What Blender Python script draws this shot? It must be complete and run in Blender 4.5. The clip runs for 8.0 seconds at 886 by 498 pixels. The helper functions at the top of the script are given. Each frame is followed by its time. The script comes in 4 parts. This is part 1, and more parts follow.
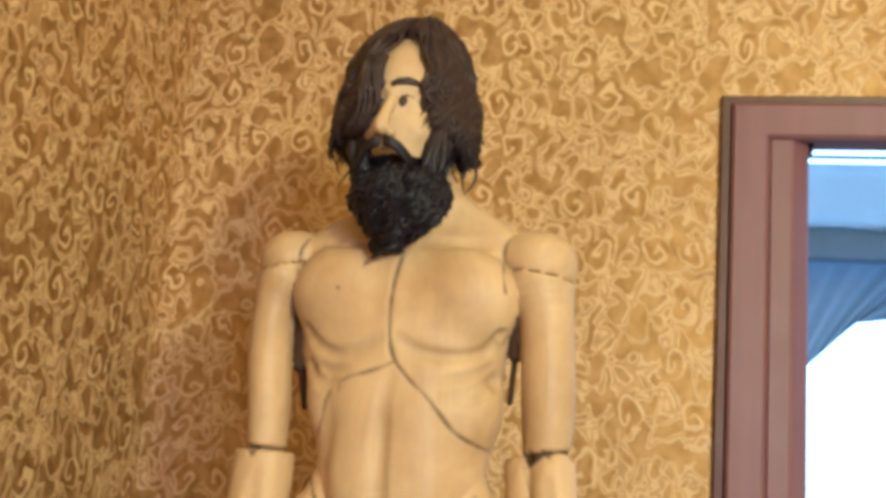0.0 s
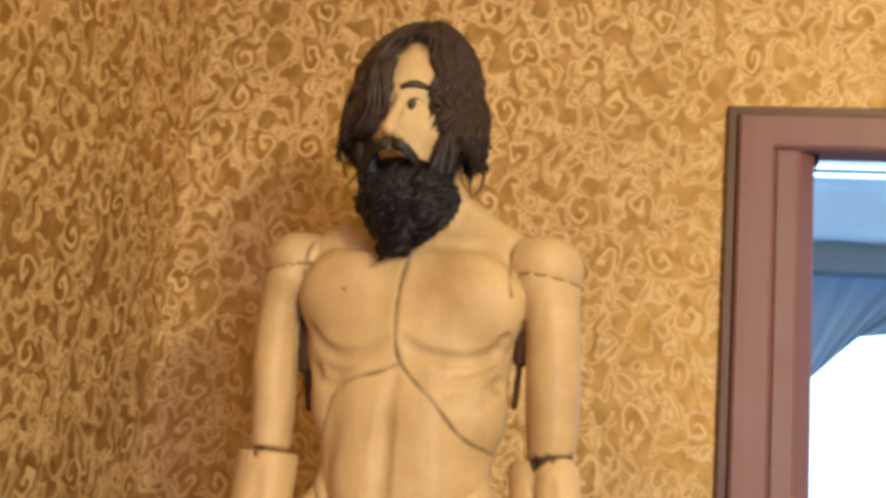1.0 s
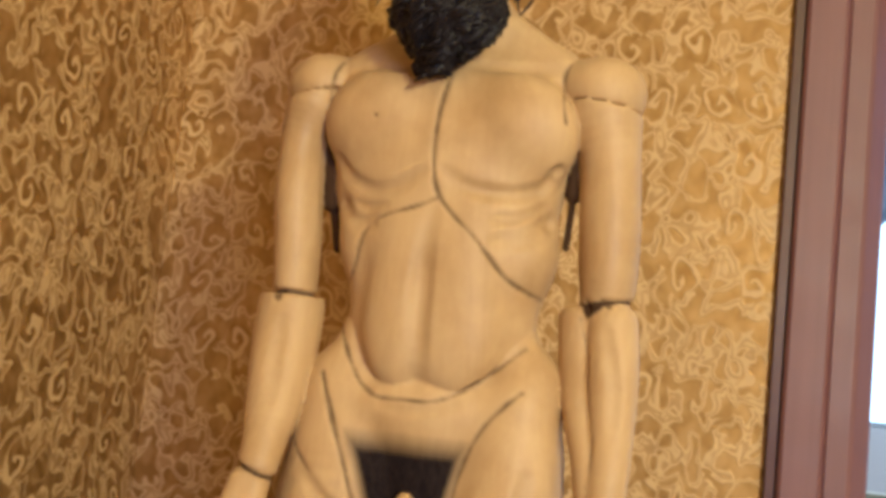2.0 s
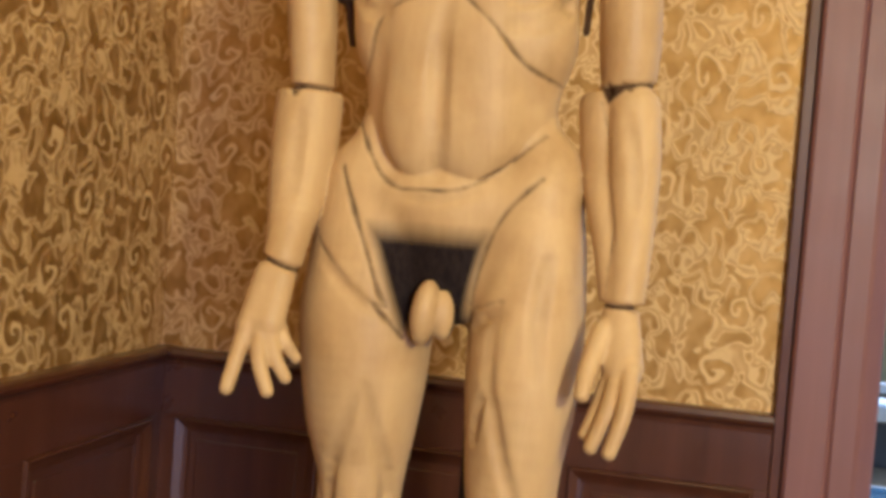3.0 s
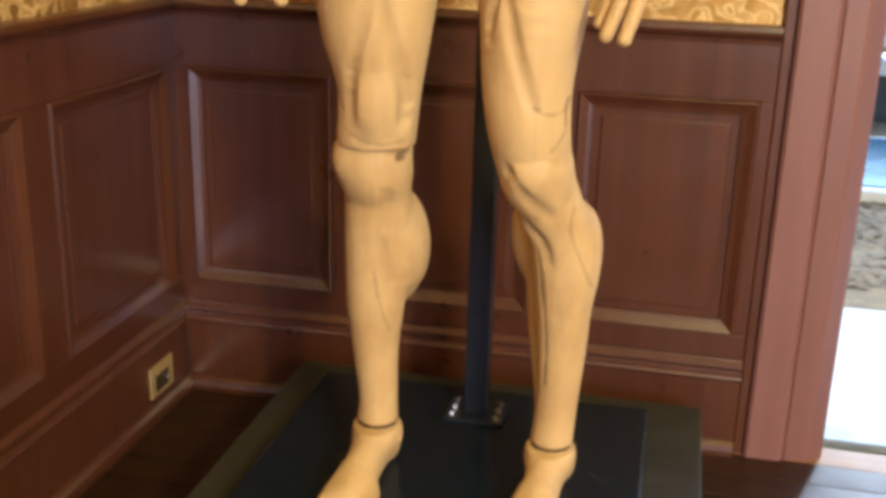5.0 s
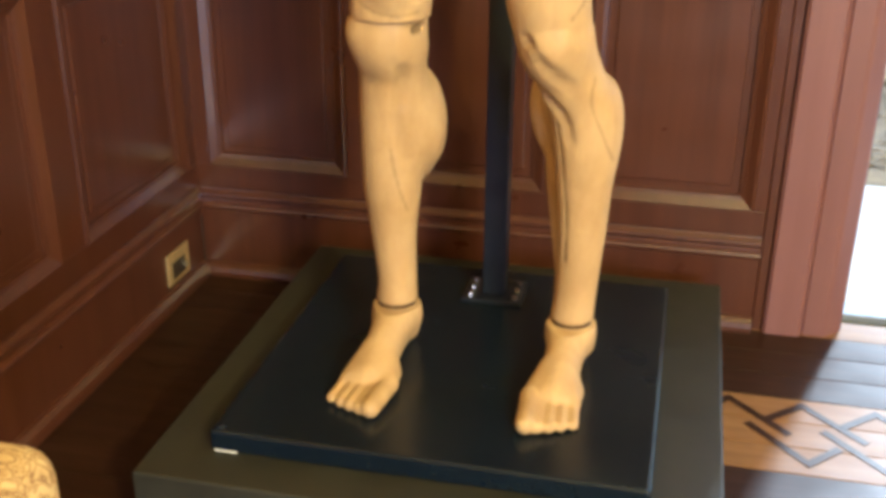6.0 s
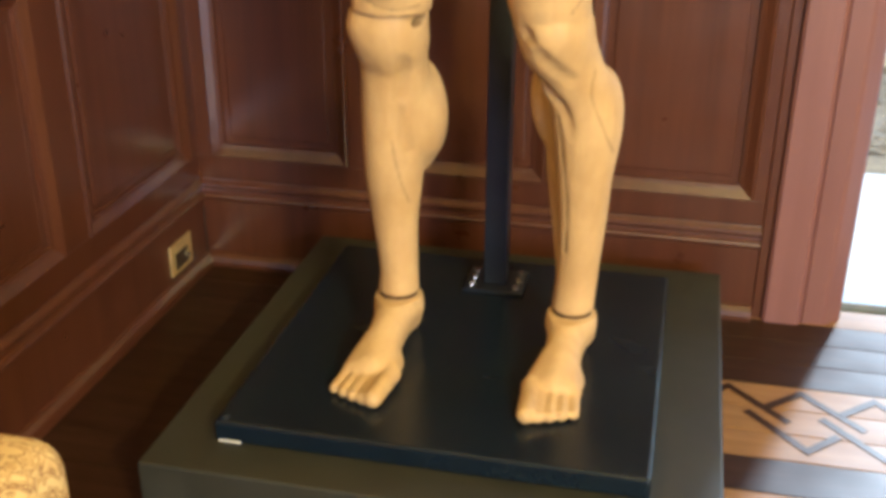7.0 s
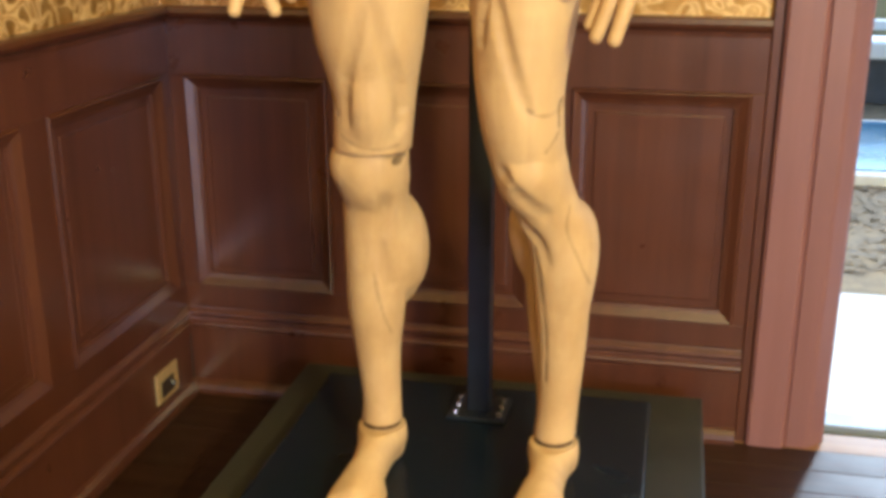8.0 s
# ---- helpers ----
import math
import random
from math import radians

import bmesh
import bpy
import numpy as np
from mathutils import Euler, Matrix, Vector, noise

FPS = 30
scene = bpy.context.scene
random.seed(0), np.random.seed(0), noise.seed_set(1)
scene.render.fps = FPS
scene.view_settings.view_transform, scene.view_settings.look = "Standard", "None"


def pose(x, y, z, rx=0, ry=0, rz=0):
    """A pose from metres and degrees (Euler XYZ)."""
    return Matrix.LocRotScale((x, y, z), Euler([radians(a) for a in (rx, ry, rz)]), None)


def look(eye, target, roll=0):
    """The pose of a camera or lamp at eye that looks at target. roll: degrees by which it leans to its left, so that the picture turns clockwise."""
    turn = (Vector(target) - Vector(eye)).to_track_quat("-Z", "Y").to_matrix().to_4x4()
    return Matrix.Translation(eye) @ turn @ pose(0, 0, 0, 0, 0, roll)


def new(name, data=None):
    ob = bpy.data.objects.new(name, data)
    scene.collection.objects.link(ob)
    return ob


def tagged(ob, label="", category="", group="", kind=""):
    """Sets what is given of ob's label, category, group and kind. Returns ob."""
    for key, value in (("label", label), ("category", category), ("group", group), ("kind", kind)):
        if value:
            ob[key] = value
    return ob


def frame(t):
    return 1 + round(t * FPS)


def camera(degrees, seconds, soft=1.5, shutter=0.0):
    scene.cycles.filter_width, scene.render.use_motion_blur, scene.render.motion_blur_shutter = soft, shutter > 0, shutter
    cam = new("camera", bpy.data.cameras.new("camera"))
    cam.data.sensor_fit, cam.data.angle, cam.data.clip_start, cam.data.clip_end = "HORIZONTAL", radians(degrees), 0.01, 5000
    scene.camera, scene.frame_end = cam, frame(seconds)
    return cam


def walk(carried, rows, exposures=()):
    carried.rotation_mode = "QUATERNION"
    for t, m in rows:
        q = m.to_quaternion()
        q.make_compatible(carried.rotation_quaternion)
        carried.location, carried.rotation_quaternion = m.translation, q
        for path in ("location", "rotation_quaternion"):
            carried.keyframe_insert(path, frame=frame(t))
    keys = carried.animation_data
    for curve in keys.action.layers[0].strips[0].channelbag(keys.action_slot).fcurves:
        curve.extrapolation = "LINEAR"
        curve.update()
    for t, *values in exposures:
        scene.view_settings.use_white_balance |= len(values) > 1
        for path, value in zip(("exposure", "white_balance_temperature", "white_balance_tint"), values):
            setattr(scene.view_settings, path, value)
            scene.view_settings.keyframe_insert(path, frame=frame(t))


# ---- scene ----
cam = camera(45.0, 8.0, soft=4.1)
PATH = [
    (0, (1.1, -2.178, 1.288), (0.69, -0.267, 1.712), 4.6),
    (0.5, (1.107, -2.214, 1.279), (0.72, -0.296, 1.695), 6.6),
    (1, (1.093, -2.178, 1.273), (0.68, -0.273, 1.72), 5.4),
    (1.2, (1.068, -2.139, 1.286), (0.648, -0.233, 1.722), 5.6),
    (2.3, (1.027, -1.99, 1.206), (0.595, -0.043, 1.346), 5.9),
    (2.5, (1.031, -1.995, 1.197), (0.592, -0.046, 1.287), 5.6),
    (3, (1.038, -1.991, 1.165), (0.583, -0.045, 1.094), 4.4),
    (3.5, (1.038, -2.004, 1.127), (0.596, -0.067, 0.905), 3.5),
    (4, (1.037, -2.015, 1.103), (0.604, -0.097, 0.737), 2.9),
    (4.5, (1.037, -2.025, 1.074), (0.62, -0.135, 0.571), 2.2),
    (5, (1.032, -2.033, 1.047), (0.626, -0.175, 0.426), 1.6),
    (5.2, (1.025, -2.032, 1.028), (0.626, -0.188, 0.363), 1.1),
    (6.3, (1.016, -2.022, 1.016), (0.611, -0.247, 0.189), 0.3),
    (6.5, (1.017, -2.025, 1.016), (0.613, -0.25, 0.187), 0.2),
    (7, (1.017, -2.031, 1.028), (0.614, -0.256, 0.198), 0.2),
    (7.5, (1.021, -2.03, 1.041), (0.613, -0.232, 0.265), 0.1),
    (8, (1.036, -2.047, 1.064), (0.632, -0.193, 0.432), -0.1),
]
walk(cam, [(t, look(eye, target, roll)) for t, eye, target, roll in PATH],
     exposures=[(0.0, 0.80, 4800, 7), (0.6, 0.75, 5100, 9), (1.2, 0.66, 5300, 11), (2.5, 0.56, 5200, 12), (4.5, 1.00, 5400, 8), (6.5, 1.33, 5600, 5), (8.0, 1.20, 5500, 5)])

# ---- world and light ----
world = bpy.data.worlds.new("sky")
scene.world = world
world.use_nodes = True
wn = world.node_tree.nodes
sky = wn.new("ShaderNodeTexSky")
sky.sky_type = "NISHITA"
sky.sun_disc = False
sky.sun_elevation, sky.sun_rotation = radians(35), radians(17)
wn["Background"].inputs["Strength"].default_value = 0.15
world.node_tree.links.new(sky.outputs["Color"], wn["Background"].inputs["Color"])


def lamp(name, kind, energy, color, m, **values):
    data = bpy.data.lights.new(name, kind)
    data.energy, data.color = energy, color
    for key, value in values.items():
        if key == "size":
            data.size = value
        if key == "size_y":
            data.shape, data.size_y = "RECTANGLE", value
        if key == "soft":
            data.shadow_soft_size = value
        if key == "angle":
            data.angle = value
    ob = new(name, data)
    ob.matrix_world = m
    return ob


SUN_FROM = Vector((0.31, 1.0, 0.73))
lamp("sun", "SUN", 1.5, (0.86, 0.93, 1.0), look(SUN_FROM, (0, 0, 0)), angle=radians(4.0))
LAMP_AT = Vector((2.80, -3.75, 2.10))
lamp("ceiling_lamp_light", "POINT", 268.0, (1.0, 0.805, 0.27), Matrix.Translation(LAMP_AT), soft=0.22)
# cool fill for walls and figure; its window, out of view, is added
lamp("window_fill", "AREA", 150.0, (0.80, 0.74, 1.0), look((4.40, -7.57, 1.70), (1.2, 0.0, 1.1)), size=1.8, size_y=1.7)
lamp("doorway_daylight", "AREA", 6.0, (0.30, 0.62, 1.0), look((1.75, 0.62, 2.42), (1.85, -0.30, 0.0)), size=1.0, size_y=0.4)

# ---- materials ----


def material(name, rough=0.5, metal=0.0):
    mat = bpy.data.materials.new(name)
    mat.use_nodes = True
    b = mat.node_tree.nodes["Principled BSDF"]
    b.inputs["Roughness"].default_value, b.inputs["Metallic"].default_value = rough, metal
    return mat, mat.node_tree, b


def nd(tree, kind, **values):
    n = tree.nodes.new(kind)
    for key, value in values.items():
        if key == "operation":
            n.operation = value
        elif key == "data_type":
            n.data_type = value
        elif key == "blend":
            n.blend_type = value
        elif key == "feature":
            n.feature = value
    return n


def link(tree, a, b):
    tree.links.new(a, b)


def coords(tree, scale=(1, 1, 1), rot=(0, 0, 0)):
    tc = nd(tree, "ShaderNodeTexCoord")
    mp = nd(tree, "ShaderNodeMapping")
    mp.inputs["Scale"].default_value, mp.inputs["Rotation"].default_value = scale, rot
    link(tree, tc.outputs["Object"], mp.inputs["Vector"])
    return mp.outputs["Vector"]


def noise_tex(tree, vec, scale, detail=4.0, rough=0.55, distort=0.0):
    n = nd(tree, "ShaderNodeTexNoise")
    n.inputs["Scale"].default_value, n.inputs["Detail"].default_value = scale, detail
    n.inputs["Roughness"].default_value, n.inputs["Distortion"].default_value = rough, distort
    link(tree, vec, n.inputs["Vector"])
    return n.outputs["Fac"]


def ramp(tree, fac, stops):
    r = nd(tree, "ShaderNodeValToRGB")
    e = r.color_ramp.elements
    while len(e) < len(stops):
        e.new(0.5)
    for i, (p, c) in enumerate(stops):
        e[i].position, e[i].color = p, (*c, 1.0) if len(c) == 3 else c
    link(tree, fac, r.inputs["Fac"])
    return r.outputs["Color"]


def grey(a, b):
    return [(a[0], (a[1],) * 3), (b[0], (b[1],) * 3)]


def calc(tree, op, a, b=None):
    n = nd(tree, "ShaderNodeMath", operation=op)
    if op == "MULTIPLY_ADD":
        n.inputs[2].default_value = 0.5
    for i, v in enumerate((a, b)):
        if v is None:
            continue
        if isinstance(v, (int, float)):
            n.inputs[i].default_value = v
        else:
            link(tree, v, n.inputs[i])
    return n.outputs[0]


def mixed(tree, fac, a, b, blend="MIX"):
    n = nd(tree, "ShaderNodeMix", data_type="RGBA", blend=blend)
    for i, v in ((0, fac), (6, a), (7, b)):
        if isinstance(v, (int, float)):
            n.inputs[i].default_value = v
        elif isinstance(v, tuple):
            n.inputs[i].default_value = (*v, 1.0)
        else:
            link(tree, v, n.inputs[i])
    return n.outputs[2]


def bump(tree, b, height, strength=0.3, distance=0.01):
    n = nd(tree, "ShaderNodeBump")
    n.inputs["Strength"].default_value, n.inputs["Distance"].default_value = strength, distance
    link(tree, height, n.inputs["Height"])
    link(tree, n.outputs["Normal"], b.inputs["Normal"])


def wallpaper_material():
    """Scroll-and-leaf paper: bronze leaves and curls with pale outlines."""
    mat, t, b = material("scroll_wallpaper", 0.5)
    tc = nd(t, "ShaderNodeTexCoord")
    sep = nd(t, "ShaderNodeSeparateXYZ")
    link(t, tc.outputs["Object"], sep.inputs[0])
    across = calc(t, "ADD", calc(t, "ADD", sep.outputs["X"], sep.outputs["Y"]), 8.0)
    com = nd(t, "ShaderNodeCombineXYZ")
    link(t, across, com.inputs[0])
    link(t, calc(t, "MULTIPLY", sep.outputs["Z"], 0.80), com.inputs[1])
    whole = nd(t, "ShaderNodeCombineXYZ")
    link(t, across, whole.inputs[0])
    link(t, sep.outputs["Z"], whole.inputs[1])
    wob = nd(t, "ShaderNodeTexNoise")
    wob.inputs["Scale"].default_value, wob.inputs["Detail"].default_value = 24.0, 1.0
    link(t, com.outputs[0], wob.inputs["Vector"])
    off = nd(t, "ShaderNodeVectorMath", operation="MULTIPLY_ADD")
    off.inputs[1].default_value = (0.040, 0.046, 0.0)
    link(t, wob.outputs["Color"], off.inputs[0])
    link(t, com.outputs[0], off.inputs[2])

    # brown leaves with pale outlines on a middle ground
    n = noise_tex(t, com.outputs[0], 25.0, 0.8, 0.5, 0.8)
    stems = ramp(t, n, [(0.0, (0.0,) * 3), (0.445, (0.08,) * 3), (0.470, (1.0,) * 3), (0.500, (0.95,) * 3), (0.525, (0.36,) * 3), (0.560, (0.34,) * 3),
                        (0.580, (1.0,) * 3), (0.605, (0.95,) * 3), (0.630, (0.05,) * 3), (1.0, (0.0,) * 3)])
    shade = noise_tex(t, com.outputs[0], 34.0, 1.0)
    # scrolls: pale spirals that take the place of the net in some of the larger cells
    big = nd(t, "ShaderNodeTexVoronoi")
    big.voronoi_dimensions = "2D"
    big.inputs["Scale"].default_value, big.inputs["Randomness"].default_value = 11.5, 0.85
    link(t, off.outputs[0], big.inputs["Vector"])
    d = nd(t, "ShaderNodeVectorMath", operation="SUBTRACT")
    link(t, off.outputs[0], d.inputs[0])
    link(t, big.outputs["Position"], d.inputs[1])
    sd = nd(t, "ShaderNodeSeparateXYZ")
    link(t, d.outputs[0], sd.inputs[0])
    cs = nd(t, "ShaderNodeSeparateColor")
    link(t, big.outputs["Color"], cs.inputs[0])
    turn = calc(t, "ADD", calc(t, "ARCTAN2", sd.outputs["Y"], sd.outputs["X"]), calc(t, "MULTIPLY", big.outputs["Distance"], 23.0))
    wave = calc(t, "SINE", calc(t, "ADD", turn, calc(t, "MULTIPLY", cs.outputs[0], 6.28)))
    spiral = ramp(t, calc(t, "MULTIPLY_ADD", wave, 0.5), grey((0.60, 0.0), (0.86, 1.0)))
    inner = ramp(t, big.outputs["Distance"], grey((0.30, 1.0), (0.38, 0.0)))
    some = ramp(t, cs.outputs[1], grey((0.66, 0.0), (0.68, 1.0)))
    pattern = mixed(t, calc(t, "MULTIPLY", inner, some), stems, spiral)
    field = ramp(t, shade, [(0.36, (0.315, 0.168, 0.034)), (0.50, (0.390, 0.220, 0.055)), (0.64, (0.450, 0.268, 0.082))])
    grime = ramp(t, noise_tex(t, whole.outputs[0], 2.4, 5.0), [(0.3, (0.86, 0.84, 0.80)), (0.7, (1.0, 1.0, 1.0))])
    col = mixed(t, pattern, field, (0.640, 0.430, 0.180))
    col = mixed(t, 1.0, col, grime, "MULTIPLY")
    link(t, col, b.inputs["Base Color"])
    weave = noise_tex(t, whole.outputs[0], 700.0, 2.0)
    bump(t, b, mixed(t, 0.06, pattern, weave), 0.4, 0.002)
    link(t, ramp(t, pattern, grey((0.0, 0.55), (1.0, 0.65))), b.inputs["Roughness"])
    # the field is printed in dull bronze
    link(t, ramp(t, pattern, grey((0.0, 0.66), (1.0, 0.0))), b.inputs["Metallic"])
    return mat


def wood_material(name, dark, mid, light, grain=(14, 14, 1.2), rough=0.32, coat=0.25):
    mat, t, b = material(name, rough)
    vec = coords(t, grain)
    big = noise_tex(t, vec, 1.6, 2.0, 0.5, 0.15)
    fine = noise_tex(t, coords(t, tuple(g * 9 for g in grain)), 1.5, 3.0, 0.6)
    col = ramp(t, big, [(0.28, dark), (0.52, mid), (0.78, light)])
    col = mixed(t, 0.25, col, ramp(t, fine, [(0.35, dark), (0.7, light)]))
    rnd = nd(t, "ShaderNodeObjectInfo")
    tone = ramp(t, rnd.outputs["Random"], grey((0.0, 0.86), (1.0, 1.0)))
    col = mixed(t, 1.0, col, tone, "MULTIPLY")
    link(t, col, b.inputs["Base Color"])
    worn = noise_tex(t, coords(t), 9.0, 5.0)
    link(t, ramp(t, worn, grey((0.3, rough * 0.9), (0.75, rough * 1.25))), b.inputs["Roughness"])
    b.inputs["Coat Weight"].default_value, b.inputs["Coat Roughness"].default_value = coat, 0.25
    bump(t, b, fine, 0.12, 0.001)
    return mat


def plain_material(name, color, rough, metal=0.0, var=0.15, scale=30.0, relief=0.1):
    mat, t, b = material(name, rough, metal)
    n = noise_tex(t, coords(t), scale, 5.0)
    dark, light = tuple(c * (1 - var) for c in color), tuple(min(1, c * (1 + var)) for c in color)
    fine = noise_tex(t, coords(t), scale * 12, 3.0)
    col = mixed(t, 0.3, ramp(t, n, [(0.3, dark), (0.7, light)]), ramp(t, fine, [(0.3, dark), (0.7, light)]))
    link(t, col, b.inputs["Base Color"])
    link(t, ramp(t, n, grey((0.25, rough * 0.85), (0.75, min(1, rough * 1.2)))), b.inputs["Roughness"])
    if relief:
        bump(t, b, fine, relief, 0.001)
    return mat


PAPER = wallpaper_material()
MAHOGANY = wood_material("mahogany", (0.056, 0.017, 0.008), (0.074, 0.023, 0.011), (0.092, 0.030, 0.015), (22, 22, 0.7), rough=0.30, coat=0.50)
FRAME_WOOD = wood_material("door_frame_wood", (0.176, 0.074, 0.068), (0.196, 0.085, 0.078), (0.218, 0.097, 0.090), (22, 22, 0.7), rough=0.46, coat=0.08)
FLOOR_DARK = wood_material("floor_dark_wood", (0.020, 0.008, 0.004), (0.033, 0.013, 0.007), (0.050, 0.021, 0.012), (2.0, 30, 30), 0.42, 0.08)
FLOOR_LIGHT = wood_material("floor_light_wood", (0.21, 0.100, 0.038), (0.27, 0.136, 0.054), (0.33, 0.176, 0.076), (2.0, 30, 30), 0.42, 0.08)
for one in (FLOOR_DARK, FLOOR_LIGHT):
    one.node_tree.nodes["Principled BSDF"].inputs["Specular IOR Level"].default_value = 0.13


def carved_material():
    """Pale carved limewood; joints, hollows, armpit shade and the dark tuft follow the carving's own attributes."""
    mat, t, b = material("pale_limewood", 0.55)
    vec = coords(t, (9, 9, 1.6))
    grain = noise_tex(t, vec, 1.6, 6.0, 0.6, 1.0)
    fine = noise_tex(t, coords(t, (90, 90, 9)), 1.5, 3.0)
    stain = noise_tex(t, coords(t), 7.0, 5.0, 0.6)
    col = ramp(t, grain, [(0.28, (0.460, 0.296, 0.130)), (0.52, (0.520, 0.346, 0.160)), (0.78, (0.580, 0.398, 0.195))])
    col = mixed(t, 0.09, col, ramp(t, fine, [(0.35, (0.30, 0.20, 0.09)), (0.7, (0.50, 0.37, 0.205))]))
    col = mixed(t, 1.0, col, ramp(t, stain, [(0.30, (0.80, 0.74, 0.66)), (0.55, (1.0, 1.0, 1.0))]), "MULTIPLY")
    for name, dark in (("joint_and_shade", (0.060, 0.033, 0.018)), ("tuft", (0.020, 0.016, 0.018))):
        at = nd(t, "ShaderNodeAttribute")
        at.attribute_name = name
        if name == "tuft":
            strand = noise_tex(t, coords(t, (1.0, 1.0, 0.35)), 210.0, 3.0, 0.6, 0.8)
            dark = ramp(t, strand, [(0.35, (0.012, 0.009, 0.010)), (0.65, (0.024, 0.017, 0.016))])
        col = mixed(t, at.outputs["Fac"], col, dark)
        dull = at.outputs["Fac"] if name == "joint_and_shade" else calc(t, "MAXIMUM", dull, at.outputs["Fac"])
    link(t, calc(t, "MULTIPLY", calc(t, "SUBTRACT", 1.0, dull), 0.4), b.inputs["Specular IOR Level"])
    link(t, col, b.inputs["Base Color"])
    link(t, ramp(t, stain, grey((0.3, 0.48), (0.7, 0.64))), b.inputs["Roughness"])
    tool = noise_tex(t, coords(t, (1, 1, 0.5)), 55.0, 3.0)
    bump(t, b, mixed(t, 0.4, tool, fine), 0.22, 0.0016)
    return mat


CARVED = carved_material()
SEAM = plain_material("dark_joint", (0.085, 0.048, 0.026), 0.75)
HAIR = plain_material("dark_brown_hair", (0.042, 0.023, 0.017), 0.38, 0.0, 0.5, 60.0, 0.2)
ht = HAIR.node_tree
hp = nd(ht, "ShaderNodeSeparateXYZ")
link(ht, coords(ht), hp.inputs[0])
hb = ht.nodes["Principled BSDF"]
link(ht, mixed(ht, ramp(ht, calc(ht, "MULTIPLY", calc(ht, "SUBTRACT", hp.outputs["Z"], 1.70), 5.0), grey((0.25, 0.0), (0.55, 1.0))),
               (0.013, 0.010, 0.012), hb.inputs["Base Color"].links[0].from_socket), hb.inputs["Base Color"])
HAIR.node_tree.nodes["Principled BSDF"].inputs["Specular IOR Level"].default_value = 0.28
PLINTH_PAINT = plain_material("olive_black_paint", (0.025, 0.024, 0.017), 0.55, 0.0, 0.2, 12.0, 0.1)
BLACK_GLOSS = plain_material("black_lacquer", (0.005, 0.010, 0.018), 0.24, 0.0, 0.15, 9.0, 0.03)
BLACK_GLOSS.node_tree.nodes["Principled BSDF"].inputs["Specular IOR Level"].default_value = 0.35
POLE_STEEL = plain_material("black_steel", (0.008, 0.012, 0.022), 0.4, 0.1, 0.2, 20.0, 0.05)
STEEL = plain_material("bolt_steel", (0.55, 0.55, 0.56), 0.25, 1.0)
BRASS = plain_material("brass", (0.72, 0.53, 0.24), 0.42, 0.7, 0.15, 60.0)
SOCKET = plain_material("dark_socket", (0.03, 0.017, 0.010), 0.4)
PLASTER = plain_material("white_plaster", (0.72, 0.69, 0.62), 0.85, 0.0, 0.06, 5.0, 0.2)
VALANCE = plain_material("pale_blue_cloth", (0.54, 0.65, 0.72), 0.85, 0.0, 0.08, 6.0, 0.1)
DRAPE = plain_material("blue_grey_cloth", (0.30, 0.40, 0.50), 0.85, 0.0, 0.12, 5.0, 0.1)
BEAM_PAINT = plain_material("grey_blue_paint", (0.19, 0.30, 0.44), 0.6, 0.0, 0.1, 8.0)
WHITE_PAINT = plain_material("white_paint", (0.78, 0.78, 0.76), 0.5, 0.0, 0.05, 8.0)
STONE = plain_material("pale_stone", (0.74, 0.72, 0.68), 0.8, 0.0, 0.15, 9.0, 0.3)
GRAVEL = plain_material("grey_gravel", (0.27, 0.19, 0.10), 0.9, 0.0, 0.5, 14.0, 0.4)
OCHRE = plain_material("ochre_render", (0.52, 0.41, 0.20), 0.85, 0.0, 0.1, 4.0, 0.3)
DARK_STONE = plain_material("dark_slate", (0.055, 0.060, 0.070), 0.6, 0.0, 0.3, 12.0, 0.3)
WATER = plain_material("blue_water", (0.06, 0.16, 0.26), 0.12, 0.0, 0.2, 4.0, 0.2)
THRESHOLD = plain_material("brushed_threshold", (0.20, 0.235, 0.28), 0.5, 0.2, 0.12, 20.0)
LEAF = plain_material("dry_leaf", (0.26, 0.185, 0.10), 0.8, 0.0, 0.25, 40.0, 0.1)


def fabric_material():
    """Cream upholstery with brown scrolling flowers."""
    mat, t, b = material("floral_fabric", 0.8)
    vec = coords(t)
    n = noise_tex(t, vec, 26.0, 2.0, 0.5, 2.2)
    lines = ramp(t, n, [(0.40, (0.56, 0.38, 0.16)), (0.47, (0.22, 0.11, 0.035)), (0.50, (0.58, 0.41, 0.18)), (0.56, (0.34, 0.19, 0.06)), (0.60, (0.58, 0.42, 0.19))])
    link(t, lines, b.inputs["Base Color"])
    bump(t, b, noise_tex(t, vec, 900.0, 2.0), 0.3, 0.001)
    return mat


FABRIC = fabric_material()


def part(name, bm, mat, parent=None, label="", smooth=False, m=None):
    """Links a bmesh as one mesh object, under a thing or a part."""
    me = bpy.data.meshes.new(name)
    bm.to_mesh(me)
    bm.free()
    for one in mat if isinstance(mat, (list, tuple)) else (mat,):
        me.materials.append(one)
    if smooth:
        me.polygons.foreach_set("use_smooth", [True] * len(me.polygons))
    ob = new(name, me)
    if parent is not None:
        ob.parent = parent
    if m is not None:
        ob.matrix_basis = m
    if label:
        ob["label"] = label
    return ob


def thing(name, label, category, group="", kind="", at=(0, 0, 0)):
    ob = new(name)
    ob.location = at
    ob.empty_display_size = 0.1
    return tagged(ob, label, category, group, kind)


